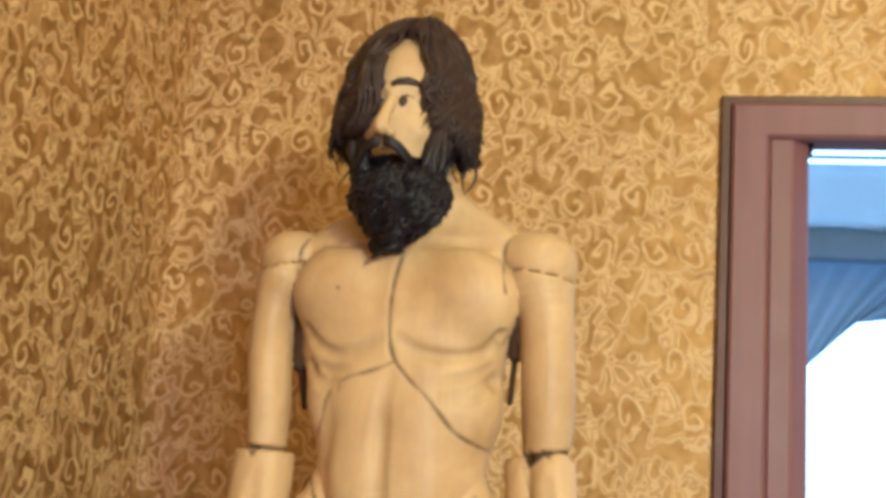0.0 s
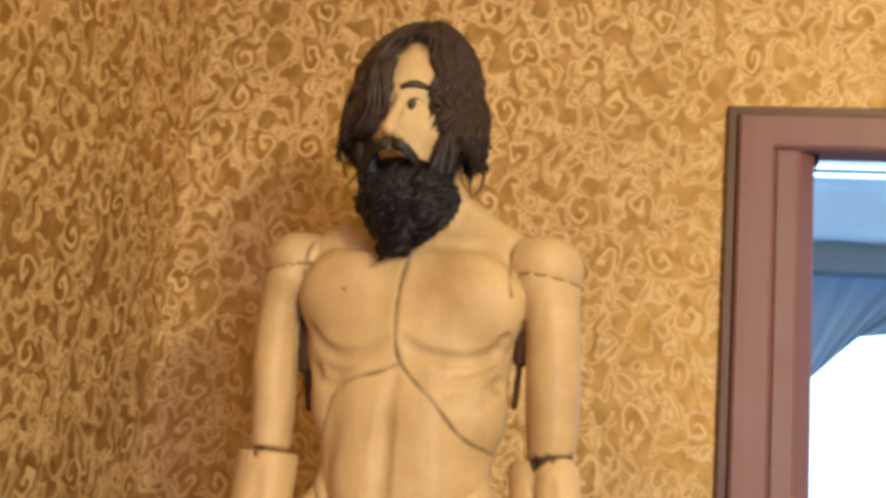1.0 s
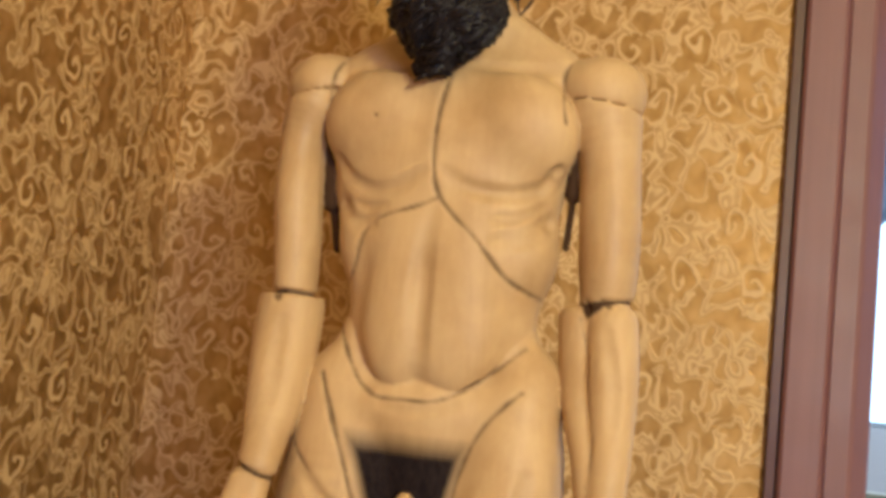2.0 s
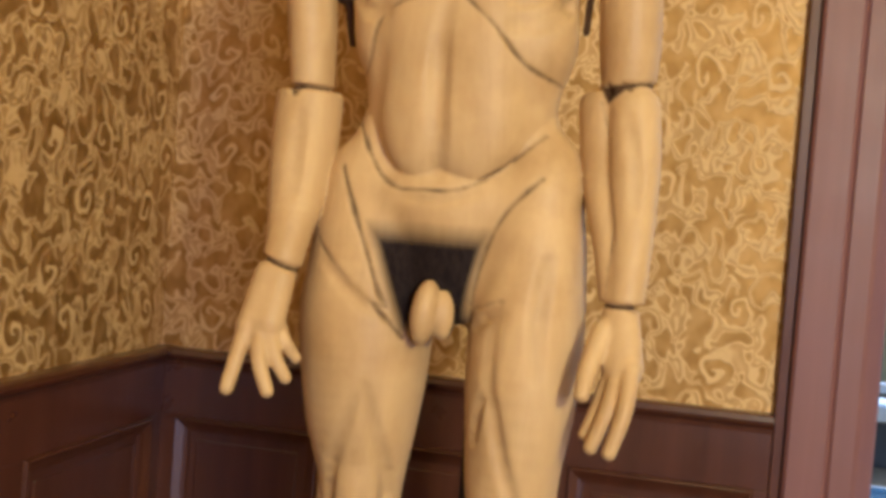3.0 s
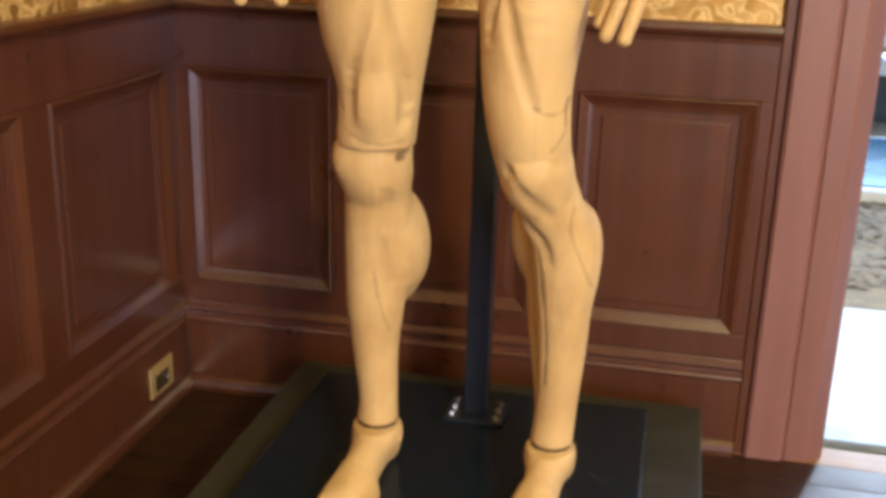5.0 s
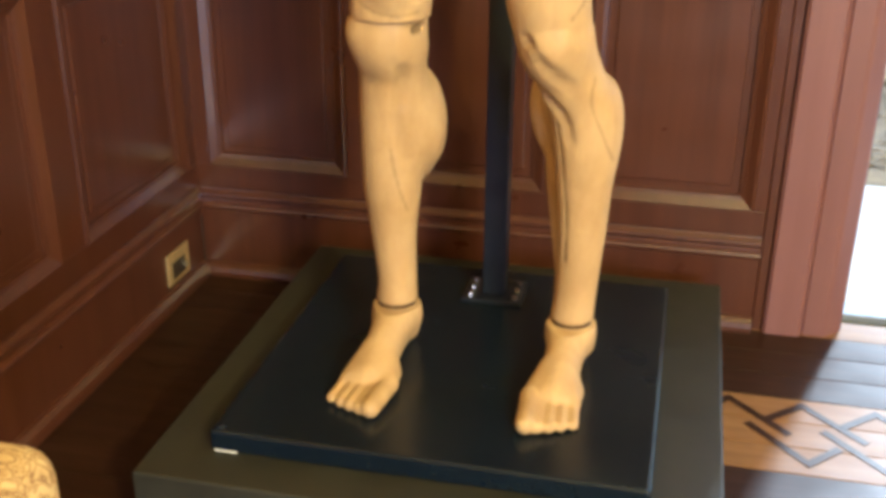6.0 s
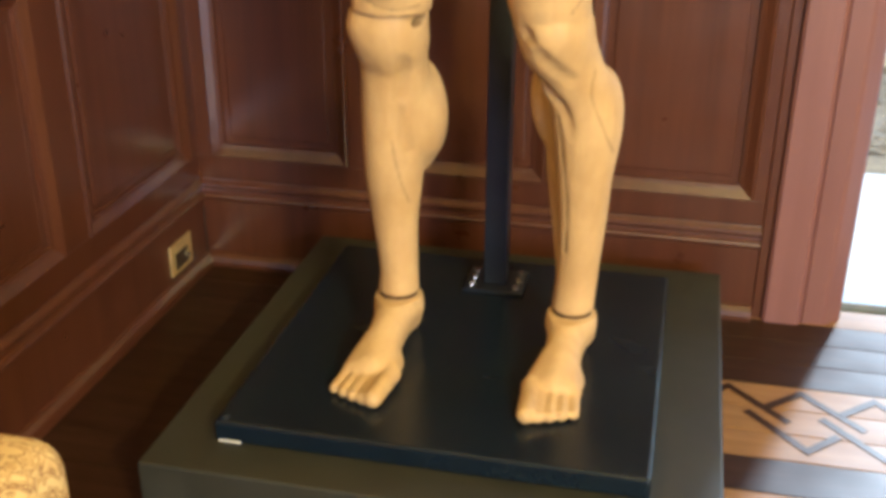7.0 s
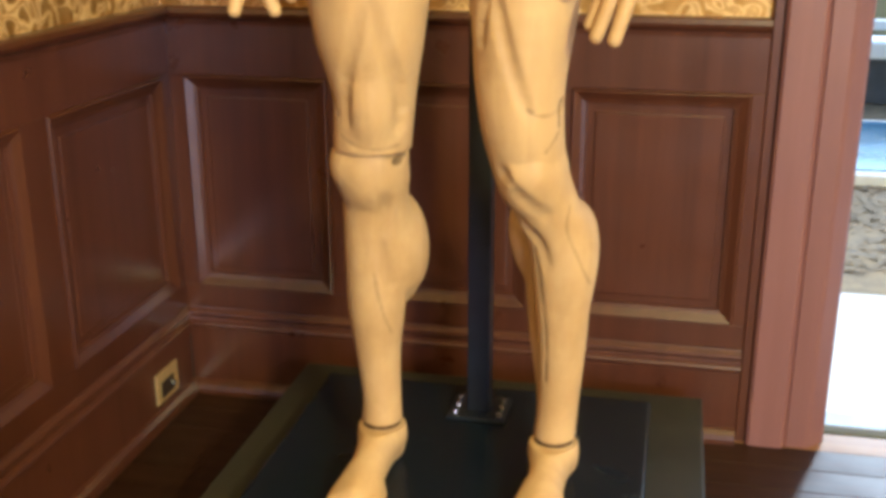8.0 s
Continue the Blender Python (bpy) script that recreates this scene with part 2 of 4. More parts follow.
def box_bm(x0, x1, y0, y1, z0, z1, bevel=0.0, seg=2, bm=None):
    own = bmesh.new()
    bmesh.ops.create_cube(own, size=1.0)
    for v in own.verts:
        v.co = Vector((x0 + (v.co.x + 0.5) * (x1 - x0), y0 + (v.co.y + 0.5) * (y1 - y0), z0 + (v.co.z + 0.5) * (z1 - z0)))
    if bevel:
        bmesh.ops.bevel(own, geom=own.edges[:], offset=bevel, segments=seg, profile=0.5, affect="EDGES")
    if bm is None:
        return own
    me = bpy.data.meshes.new("tmp")
    own.to_mesh(me)
    own.free()
    bm.from_mesh(me)
    bpy.data.meshes.remove(me)
    return bm


def profile_run(points, path, closed=False):
    """Sweeps a moulding profile [(out, up)] along a path of (place, outward, upward) frames."""
    bm = bmesh.new()
    rings = []
    for p, out, up in path:
        rings.append([bm.verts.new(Vector(p) + Vector(out) * a + Vector(up) * c) for a, c in points])
    n = len(points)
    pairs = list(zip(rings, rings[1:])) + ([(rings[-1], rings[0])] if closed else [])
    for a, c in pairs:
        for i in range(n):
            bm.faces.new((a[i], a[(i + 1) % n], c[(i + 1) % n], c[i]))
    if not closed:
        bm.faces.new(rings[0][::-1])
        bm.faces.new(rings[-1])
    bmesh.ops.recalc_face_normals(bm, faces=bm.faces[:])
    return bm


def cyl_bm(a, c, r0, r1=None, seg=16, bm=None):
    bm = bm or bmesh.new()
    a, c = Vector(a), Vector(c)
    turn = (c - a).to_track_quat("Z", "Y").to_matrix().to_4x4()
    bmesh.ops.create_cone(bm, cap_ends=True, segments=seg, radius1=r0, radius2=r0 if r1 is None else r1, depth=(c - a).length,
                          matrix=Matrix.Translation((a + c) / 2) @ turn)
    return bm

# ---- the room ----
ROOM_X, ROOM_Y, ROOM_H = 5.6, -7.6, 3.35
DOOR_X0, DOOR_X1, DOOR_H = 1.372, 2.47, 1.995
CAP_Z = 0.85
tagged(part("floor", box_bm(-0.14, ROOM_X + 0.14, ROOM_Y - 0.14, 0.14, -0.12, -0.012), FLOOR_DARK),
       "dark varnished wooden floor of the panelled room", "floor", kind="structure")
tagged(part("ceiling", box_bm(-0.14, ROOM_X + 0.14, ROOM_Y - 0.14, 0.14, ROOM_H, ROOM_H + 0.12), PLASTER),
       "plain white plaster ceiling of the room", "ceiling", kind="structure")
bm = box_bm(-0.14, DOOR_X0 - 0.075, 0.0, 0.14, -0.012, ROOM_H)
box_bm(DOOR_X1 + 0.075, ROOM_X + 0.14, 0.0, 0.14, -0.012, ROOM_H, bm=bm)
box_bm(DOOR_X0 - 0.075, DOOR_X1 + 0.075, 0.0, 0.14, DOOR_H + 0.08, ROOM_H, bm=bm)
wall_north = tagged(part("wall_north", bm, PAPER), "scroll-patterned tan wallpaper wall beside the doorway", "wall", kind="structure")
wall_west = tagged(part("wall_west", box_bm(-0.14, 0.0, ROOM_Y, 0.0, -0.012, ROOM_H), PAPER),
                   "scroll-patterned golden wallpaper wall above dark panelling", "wall", kind="structure")
tagged(part("wall_east", box_bm(ROOM_X, ROOM_X + 0.14, ROOM_Y, 0.0, -0.012, ROOM_H), PAPER), "wallpapered wall of the panelled room", "wall", kind="structure")
# unseen south wall, opened only to give the cool fill lamp a window
bm = box_bm(-0.14, 3.50, ROOM_Y - 0.14, ROOM_Y, -0.012, ROOM_H)
box_bm(5.30, ROOM_X + 0.14, ROOM_Y - 0.14, ROOM_Y, -0.012, ROOM_H, bm=bm)
box_bm(3.50, 5.30, ROOM_Y - 0.14, ROOM_Y, -0.012, 0.85, bm=bm)
box_bm(3.50, 5.30, ROOM_Y - 0.14, ROOM_Y, 2.55, ROOM_H, bm=bm)
tagged(part("wall_south", bm, PAPER), "unseen wallpapered wall with a window opening added for fill light", "wall", kind="structure")

# panelling: a backing, rails, stiles, raised fields and mouldings
PANEL_Z0, PANEL_Z1 = 0.254, 0.712


def along(wall, s, out, z):
    """A place on the panelling: s metres from the corner, out metres from the plaster."""
    return Vector((s, -out, z)) if wall == "north" else Vector((out, -s, z))


def slab(wall, s0, s1, o0, o1, z0, z1, bevel=0.0):
    a, c = along(wall, s0, o0, z0), along(wall, s1, o1, z1)
    lo, hi = [min(p) for p in zip(a, c)], [max(p) for p in zip(a, c)]
    return box_bm(lo[0], hi[0], lo[1], hi[1], lo[2], hi[2], bevel)


def panelling(wall, end, panels, start=0.0):
    top = thing("panelling", "dark mahogany wall panelling with moulded rectangular fields", "panelling", kind="structure")
    out = Vector((0, -1, 0)) if wall == "north" else Vector((1, 0, 0))
    run = Vector((1, 0, 0)) if wall == "north" else Vector((0, -1, 0))
    part("backing", slab(wall, start, end, 0.0, 0.008, 0.0, CAP_Z - 0.01), MAHOGANY, top)
    part("top_rail", slab(wall, start + 0.014, end, 0.008, 0.018, PANEL_Z1, CAP_Z - 0.012, 0.0015), MAHOGANY, top)
    part("bottom_rail", slab(wall, start + 0.014, end, 0.008, 0.018, 0.203, PANEL_Z0, 0.0015), MAHOGANY, top)
    edges = [start + 0.014] + [e for p in panels for e in p] + [end]
    for a, c in zip(edges[::2], edges[1::2]):
        if c - a > 0.01:
            part("stile", slab(wall, a, c, 0.008, 0.018, PANEL_Z0, PANEL_Z1, 0.0015), MAHOGANY, top)
    mould = [(0.0, 0.0), (0.012, 0.0), (0.0165, 0.002), (0.0175, 0.004), (0.016, 0.007), (0.009, 0.019), (0.0065, 0.026), (0.0062, 0.029), (0.0, 0.030)]
    for a, c in panels:
        path = []
        for s, z, ds, dz in ((a, PANEL_Z0, 1, 1), (c, PANEL_Z0, -1, 1), (c, PANEL_Z1, -1, -1), (a, PANEL_Z1, 1, -1)):
            path.append((along(wall, s, 0.008, z), out, run * ds + Vector((0, 0, dz))))
        part("panel_moulding", profile_run(mould, path, True), MAHOGANY, top)
        field = slab(wall, a + 0.045, c - 0.045, 0.0085, 0.011, PANEL_Z0 + 0.045, PANEL_Z1 - 0.045, 0.0025)
        part("field", field, MAHOGANY, top)

    def length(name, profile, z, corner=0.0):
        path = [(along(wall, start, 0.0, z), out + run * 1.0, Vector((0, 0, 1))), (along(wall, end, 0.0, z), out, Vector((0, 0, 1)))]
        return part(name, profile_run(profile, path), MAHOGANY, top)

    length("cap_rail", [(0.0, 0.0), (0.019, 0.0), (0.021, 0.010), (0.030, 0.016), (0.034, 0.024), (0.032, 0.033), (0.026, 0.036), (0.0, 0.036)], CAP_Z - 0.036)
    length("base_cap", [(0.0, 0.0), (0.020, 0.0), (0.027, 0.004), (0.029, 0.009), (0.027, 0.014), (0.021, 0.018), (0.020, 0.024), (0.024, 0.029), (0.027, 0.033), (0.026, 0.038),
                        (0.019, 0.045), (0.018, 0.048), (0.0, 0.048)], 0.154)
    length("baseboard", [(0.0, 0.0), (0.020, 0.0), (0.020, 0.154), (0.0, 0.154)], 0.0)
    length("shoe_moulding", [(0.020, 0.0), (0.038, 0.0), (0.038, 0.010), (0.035, 0.020), (0.028, 0.028), (0.023, 0.031), (0.020, 0.031)], 0.0)
    return top


panelling("north", 1.200, [(0.050, 0.357), (0.440, 0.770), (0.846, 1.176)])
panelling("west", 7.6, [(0.062, 0.475), (0.555, 1.0)] + [(1.08 + 0.53 * i, 1.53 + 0.53 * i) for i in range(12)])

# brass floor outlet in the baseboard
outlet = thing("wall_outlet", "square brass wall outlet set in the dark baseboard", "outlet", at=(0.02, -0.152, 0.078))
part("plate", box_bm(0.0, 0.005, -0.048, 0.048, -0.034, 0.034, 0.0015), BRASS, outlet)
bm = box_bm(0.0045, 0.0062, -0.030, 0.026, -0.024, 0.012, 0.0005)
part("insert", bm, SOCKET, outlet, "dark brown insert")
part("screw", cyl_bm((0.005, 0.020, -0.008), (0.011, 0.020, -0.008), 0.007, 0.006, 10), STEEL, outlet, "bright steel key switch")
tagged(part("cable_stub", cyl_bm((0.024, -0.029, 0.02), (0.024, -0.029, 0.14), 0.0022, None, 8), SOCKET),
       "thin dark cable running up the panelling corner", "cable")

# ---- doorway ----
door = thing("door_frame", "reddish wooden doorway casing with an open passage", "doorway", kind="structure")
OUT0, OUT1 = 1.2225, DOOR_X1 + 0.155


def arch(name, profile, x0, x1, top, mat, label=""):
    """Three mitred sides round the doorway; profile points are (inwards, forwards)."""
    path = [((x0, 0, -0.004), (1, 0, 0), (0, -1, 0)), ((x0, 0, top), (1, 0, -1), (0, -1, 0)),
            ((x1, 0, top), (-1, 0, -1), (0, -1, 0)), ((x1, 0, -0.004), (-1, 0, 0), (0, -1, 0))]
    return part(name, profile_run(profile, path), mat, door, label)


arch("backband", [(-0.022, -0.001), (-0.022, 0.012), (-0.019, 0.016), (-0.004, 0.016), (0.0, 0.013), (0.0, -0.001)], OUT0, OUT1, 2.094, MAHOGANY, "dark outer edge strip")
arch("casing", [(0.0, 0.0), (0.0, 0.024), (0.006, 0.029), (0.066, 0.029), (0.071, 0.026), (0.075, 0.020), (0.075, 0.0)], OUT0, OUT1, 2.094, FRAME_WOOD)
JX = OUT0 + 0.0755
jamb = [(0.0, -0.14), (0.0, 0.015), (0.004, 0.018), (0.040, 0.018), (0.048, 0.014), (0.074, -0.012), (0.0795, -0.020), (0.0795, -0.14)]
for x, d in ((JX, 1), (OUT1 - 0.0755, -1)):
    path = [((x, 0, -0.004), (d, 0, 0), (0, -1, 0)), ((x, 0, 2.049), (d, 0, 0), (0, -1, 0))]
    part("jamb", profile_run(jamb, path), FRAME_WOOD, door)
head = [(0.0, -0.14), (0.0, -0.001), (0.024, -0.001), (0.024, -0.14)]
path = [((JX, 0, 2.050), (0, 0, 1), (0, -1, 0)), ((OUT1 - 0.0755, 0, 2.050), (0, 0, 1), (0, -1, 0))]
part("head", profile_run(head, path), FRAME_WOOD, door)
part("threshold", box_bm(DOOR_X0 - 0.07, DOOR_X1 + 0.07, 0.082, 0.15, -0.02, 0.008, 0.003), THRESHOLD, door, "thin grey metal threshold strip")
part("latch_block", box_bm(1.3725, 1.392, 0.060, 0.090, 2.018, 2.046, 0.002), SOCKET, door, "small dark bracket")

# ---- plinth, base plate and pole ----
plinth = tagged(part("plinth", box_bm(0.318, 1.128, -0.907, -0.089, 0.0, 0.125, 0.004), PLINTH_PAINT),
                "low square olive-black painted display plinth", "plinth")
plate = tagged(part("base_plate", box_bm(0.405, 1.030, -0.834, -0.195, 0.1255, 0.160, 0.006, 3), BLACK_GLOSS),
               "square black lacquered base plate on the plinth", "base plate")
pole = thing("support_pole", "square black steel support pole behind the wooden figure", "pole", at=(0.724, -0.300, 0.1605))
part("tube", box_bm(-0.020, 0.020, -0.020, 0.020, 0.007, 0.90, 0.002), POLE_STEEL, pole)
part("foot_plate", box_bm(-0.053, 0.053, -0.046, 0.046, 0.0, 0.007, 0.001), POLE_STEEL, pole, "steel foot plate")
for sx in (-1, 1):
    for y in (-0.030, 0.0, 0.030):
        part("bolt", cyl_bm((sx * 0.040, y, 0.007), (sx * 0.040, y, 0.0125), 0.0058, 0.0048, 10), STEEL, pole, "bright hexagonal bolt")
part("edge_tag", box_bm(0.412, 0.446, -0.8348, -0.8335, 0.127, 0.1295), WHITE_PAINT, plate, "thin white tag on the plate's edge")
for x, y in ((0.418, -0.820),):
    part("corner_stud", cyl_bm((x, y, 0.160), (x, y, 0.164), 0.009, 0.007, 12), BLACK_GLOSS, plate, "glossy black corner stud")

# ---- the wooden figure: one carved mesh, built as a smooth distance field ----
CELL = 0.0030
LO = np.array((0.43, -0.82, 0.152))
DIMS = tuple(int(round(d / CELL)) for d in (0.62, 0.42, 1.86))
AXES = [LO[i] + CELL * np.arange(DIMS[i]) for i in range(3)]


class Field:
    """A distance field on the part of the grid that it needs."""

    def __init__(self):
        self.d = np.full(DIMS, 0.5, np.float32)

    def window(self, lo, hi):
        cut, grids = [], []
        for i in range(3):
            a = int(np.clip(np.floor((lo[i] - LO[i]) / CELL), 0, DIMS[i] - 1))
            c = int(np.clip(np.ceil((hi[i] - LO[i]) / CELL), a + 1, DIMS[i]))
            cut.append(slice(a, c))
            grids.append(AXES[i][a:c])
        x, y, z = np.meshgrid(*grids, indexing="ij")
        return tuple(cut), x, y, z

    def blend(self, cut, d, k):
        old = self.d[cut]
        if k > 0:
            h = np.clip(0.5 + 0.5 * (old - d) / k, 0, 1)
            new_d = old * (1 - h) + d * h - k * h * (1 - h)
        else:
            new_d = np.minimum(old, d)
        self.d[cut] = new_d

    def limb(self, a, b, ra, rb, k=0.02, flat=1.0):
        """A tapered rod from a to b; flat squeezes its depth."""
        a, b = np.array(a, float), np.array(b, float)
        m = max(ra, rb) + 0.05
        cut, x, y, z = self.window(np.minimum(a, b) - m, np.maximum(a, b) + m)
        ab = b - a
        t = np.clip(((x - a[0]) * ab[0] + (y - a[1]) * ab[1] + (z - a[2]) * ab[2]) / ab.dot(ab), 0, 1)
        dx, dy, dz = x - a[0] - t * ab[0], (y - a[1] - t * ab[1]) / flat, z - a[2] - t * ab[2]
        self.blend(cut, np.sqrt(dx * dx + dy * dy + dz * dz) - (ra + (rb - ra) * t), k)
        return self

    def egg(self, c, r, k=0.02, turn=(0, 0, 0)):
        """An ellipsoid at c with half sizes r, turned by degrees."""
        r = np.array(r, float)
        m = r.max() + 0.05
        cut, x, y, z = self.window(np.array(c) - m, np.array(c) + m)
        rot = np.array(Euler([radians(t) for t in turn]).to_matrix().transposed())
        p = np.stack((x - c[0], y - c[1], z - c[2]), -1) @ rot.T
        q = np.linalg.norm(p / r, axis=-1)
        g = np.linalg.norm(p / (r * r), axis=-1) + 1e-6
        self.blend(cut, q * (q - 1.0) / g, k)
        return self

    def chain(self, pts, k=0.015, flat=1.0):
        """A smooth tapered run through (x, y, z, r) points."""
        p = np.array([pts[0], *pts, pts[-1]], float)
        run = []
        for i in range(1, len(p) - 2):
            for u in (0.0, 0.2, 0.4, 0.6, 0.8):
                run.append(0.5 * (2 * p[i] + (p[i + 1] - p[i - 1]) * u + (2 * p[i - 1] - 5 * p[i] + 4 * p[i + 1] - p[i + 2]) * u * u
                                  + (3 * p[i] - p[i - 1] - 3 * p[i + 1] + p[i + 2]) * u ** 3))
        run.append(p[-1])
        own = Field()
        for q, r in zip(run, run[1:]):
            own.limb(q[:3], r[:3], q[3], r[3], 0.0, flat)
        m = p[:, 3].max() + 0.06
        cut, _, _, _ = self.window(p[:, :3].min(0) - m, p[:, :3].max(0) + m)
        self.blend(cut, own.d[cut], k)
        return self

    def cut_below(self, z):
        self.d = np.maximum(self.d, (z - AXES[2])[None, None, :]).astype(np.float32)
        return self

    def cut_above(self, z, slope=0.0, x0=0.0):
        plane = AXES[2][None, None, :] - z - slope * (AXES[0][:, None, None] - x0)
        self.d = np.maximum(self.d, plane).astype(np.float32)
        return self

    def cut_under(self, z, slope=0.0, x0=0.0):
        plane = z + slope * (AXES[0][:, None, None] - x0) - AXES[2][None, None, :]
        self.d = np.maximum(self.d, plane).astype(np.float32)
        return self


def segments():
    """The pieces of the lay figure, each with crisp joints to the next."""
    out = []
    # trunk: rib cage, chest, belly
    f = Field()
    f.egg((0.712, -0.590, 1.500), (0.160, 0.096, 0.170), 0.02)
    f.egg((0.722, -0.592, 1.385), (0.142, 0.088, 0.115), 0.03)
    f.egg((0.712, -0.585, 1.600), (0.150, 0.076, 0.070), 0.04)
    f.limb((0.575, -0.600, 1.620), (0.858, -0.595, 1.628), 0.038, 0.038, 0.03)
    f.egg((0.632, -0.624, 1.553), (0.092, 0.058, 0.082), 0.014, (14, 0, 6))
    f.egg((0.795, -0.627, 1.551), (0.094, 0.058, 0.084), 0.014, (14, 0, -6))
    f.limb((0.600, -0.590, 1.650), (0.690, -0.580, 1.70), 0.030, 0.042, 0.03)
    f.limb((0.840, -0.590, 1.655), (0.745, -0.580, 1.71), 0.030, 0.042, 0.03)
    f.limb((0.715, -0.585, 1.64), (0.708, -0.612, 1.78), 0.060, 0.055, 0.025)
    f.egg((0.612, -0.606, 1.400), (0.032, 0.042, 0.050), 0.03)
    f.egg((0.826, -0.606, 1.398), (0.038, 0.046, 0.055), 0.03)
    f.egg((0.722, -0.592, 1.300), (0.128, 0.080, 0.130), 0.025)
    f.egg((0.680, -0.652, 1.390), (0.036, 0.025, 0.058), 0.030)
    f.egg((0.752, -0.652, 1.390), (0.038, 0.025, 0.058), 0.030)
    f.egg((0.677, -0.650, 1.285), (0.040, 0.026, 0.076), 0.030)
    f.egg((0.756, -0.650, 1.285), (0.045, 0.026, 0.076), 0.030)
    out.append(f)
    # pelvis and thighs
    f = Field()
    f.egg((0.716, -0.582, 1.175), (0.158, 0.086, 0.080), 0.02)
    f.egg((0.602, -0.596, 1.150), (0.056, 0.064, 0.100), 0.03, (0, -14, 0))
    f.egg((0.840, -0.596, 1.160), (0.052, 0.064, 0.110), 0.03, (0, 12, 0))
    f.egg((0.728, -0.605, 1.095), (0.070, 0.056, 0.080), 0.03)
    f.limb((0.640, -0.590, 1.310), (0.612, -0.592, 1.200), 0.040, 0.052, 0.025)
    f.limb((0.806, -0.590, 1.310), (0.826, -0.592, 1.200), 0.040, 0.052, 0.025)
    f.egg((0.655, -0.530, 1.075), (0.085, 0.075, 0.085), 0.03)
    f.egg((0.795, -0.530, 1.080), (0.085, 0.075, 0.085), 0.03)
    left, right = Field(), Field()
    left.chain([(0.610, -0.590, 1.110, 0.080), (0.612, -0.594, 1.030, 0.091), (0.615, -0.598, 0.960, 0.088), (0.617, -0.598, 0.885, 0.077), (0.620, -0.592, 0.800, 0.060), (0.613, -0.582, 0.725, 0.057)], 0.02)
    left.egg((0.622, -0.612, 0.800), (0.040, 0.050, 0.085), 0.007)
    left.egg((0.577, -0.590, 0.925), (0.036, 0.050, 0.100), 0.010, (0, 8, 0))
    left.cut_below(0.7128)
    right.chain([(0.836, -0.600, 1.120, 0.068), (0.835, -0.610, 1.030, 0.075), (0.835, -0.618, 0.940, 0.073), (0.833, -0.620, 0.830, 0.061), (0.836, -0.618, 0.765, 0.057), (0.845, -0.605, 0.705, 0.052)], 0.02)
    right.egg((0.806, -0.615, 0.830), (0.036, 0.050, 0.110), 0.006, (0, -5, 0))
    right.egg((0.860, -0.628, 0.910), (0.044, 0.052, 0.110), 0.006, (0, 6, 0))
    whole = tuple(slice(0, n) for n in DIMS)
    f.blend(whole, left.d, 0.022)
    f.blend(whole, right.d, 0.022)
    f.egg((0.711, -0.668, 1.034), (0.018, 0.024, 0.043), 0.004, (0, 6, 0))
    f.egg((0.732, -0.655, 1.032), (0.017, 0.020, 0.034), 0.003)
    out.append(f)
    # image-left knee band and lower leg
    f = Field()
    f.limb((0.607, -0.570, 0.712), (0.606, -0.568, 0.675), 0.055, 0.056, 0.0)
    f.egg((0.600, -0.588, 0.690), (0.049, 0.038, 0.038), 0.015)
    f.chain([(0.607, -0.558, 0.655, 0.050), (0.606, -0.547, 0.620, 0.050), (0.603, -0.537, 0.540, 0.050), (0.600, -0.535, 0.450, 0.045), (0.600, -0.532, 0.370, 0.036), (0.604, -0.530, 0.290, 0.031), (0.603, -0.530, 0.250, 0.033)], 0.012)
    f.cut_above(0.712)
    f.egg((0.641, -0.512, 0.545), (0.034, 0.048, 0.072), 0.014, (0, -6, 0))
    f.egg((0.622, -0.485, 0.530), (0.045, 0.045, 0.095), 0.02)
    f.cut_below(0.2495)
    out.append(f)
    # image-right knee and lower leg
    f = Field()
    f.egg((0.848, -0.608, 0.705), (0.049, 0.052, 0.070), 0.02)
    f.egg((0.843, -0.652, 0.705), (0.030, 0.014, 0.034), 0.008)
    f.chain([(0.850, -0.600, 0.690, 0.048), (0.870, -0.580, 0.635, 0.046), (0.888, -0.558, 0.570, 0.046), (0.893, -0.542, 0.430, 0.038), (0.891, -0.534, 0.330, 0.032), (0.885, -0.530, 0.245, 0.033)], 0.015)
    f.egg((0.902, -0.540, 0.556), (0.034, 0.044, 0.075), 0.034, (0, 8, 0))
    f.egg((0.845, -0.490, 0.560), (0.042, 0.045, 0.080), 0.008, (0, -12, 0))
    f.chain([(0.850, -0.505, 0.640, 0.026), (0.856, -0.510, 0.48, 0.024), (0.868, -0.520, 0.36, 0.019), (0.880, -0.526, 0.27, 0.018)], 0.008)
    f.cut_below(0.2495)
    out.append(f)
    # feet
    for ank, heel, ball, toes, side in (((0.603, -0.530, 0.225), (0.603, -0.502, 0.187), (0.597, -0.668, 0.181), (0.586, -0.728), 1),
                                        ((0.885, -0.532, 0.225), (0.887, -0.502, 0.187), (0.876, -0.655, 0.181), (0.880, -0.718), -1)):
        f = Field()
        f.limb(ank, (ank[0], ank[1] + 0.004, 0.26), 0.035, 0.034, 0.01)
        f.limb(ank, heel, 0.032, 0.027, 0.015)
        f.limb(ank, ball, 0.033, 0.022, 0.02)
        f.limb(heel, ball, 0.024, 0.023, 0.02)
        f.egg((ball[0], ball[1] + 0.016, 0.177), (0.044, 0.044, 0.022), 0.015)
        f.egg((ank[0] + 0.026 * side, ank[1] + 0.002, 0.212), (0.010, 0.015, 0.016), 0.012)
        f.egg((ank[0] - 0.026 * side, ank[1] + 0.010, 0.202), (0.010, 0.015, 0.016), 0.012)
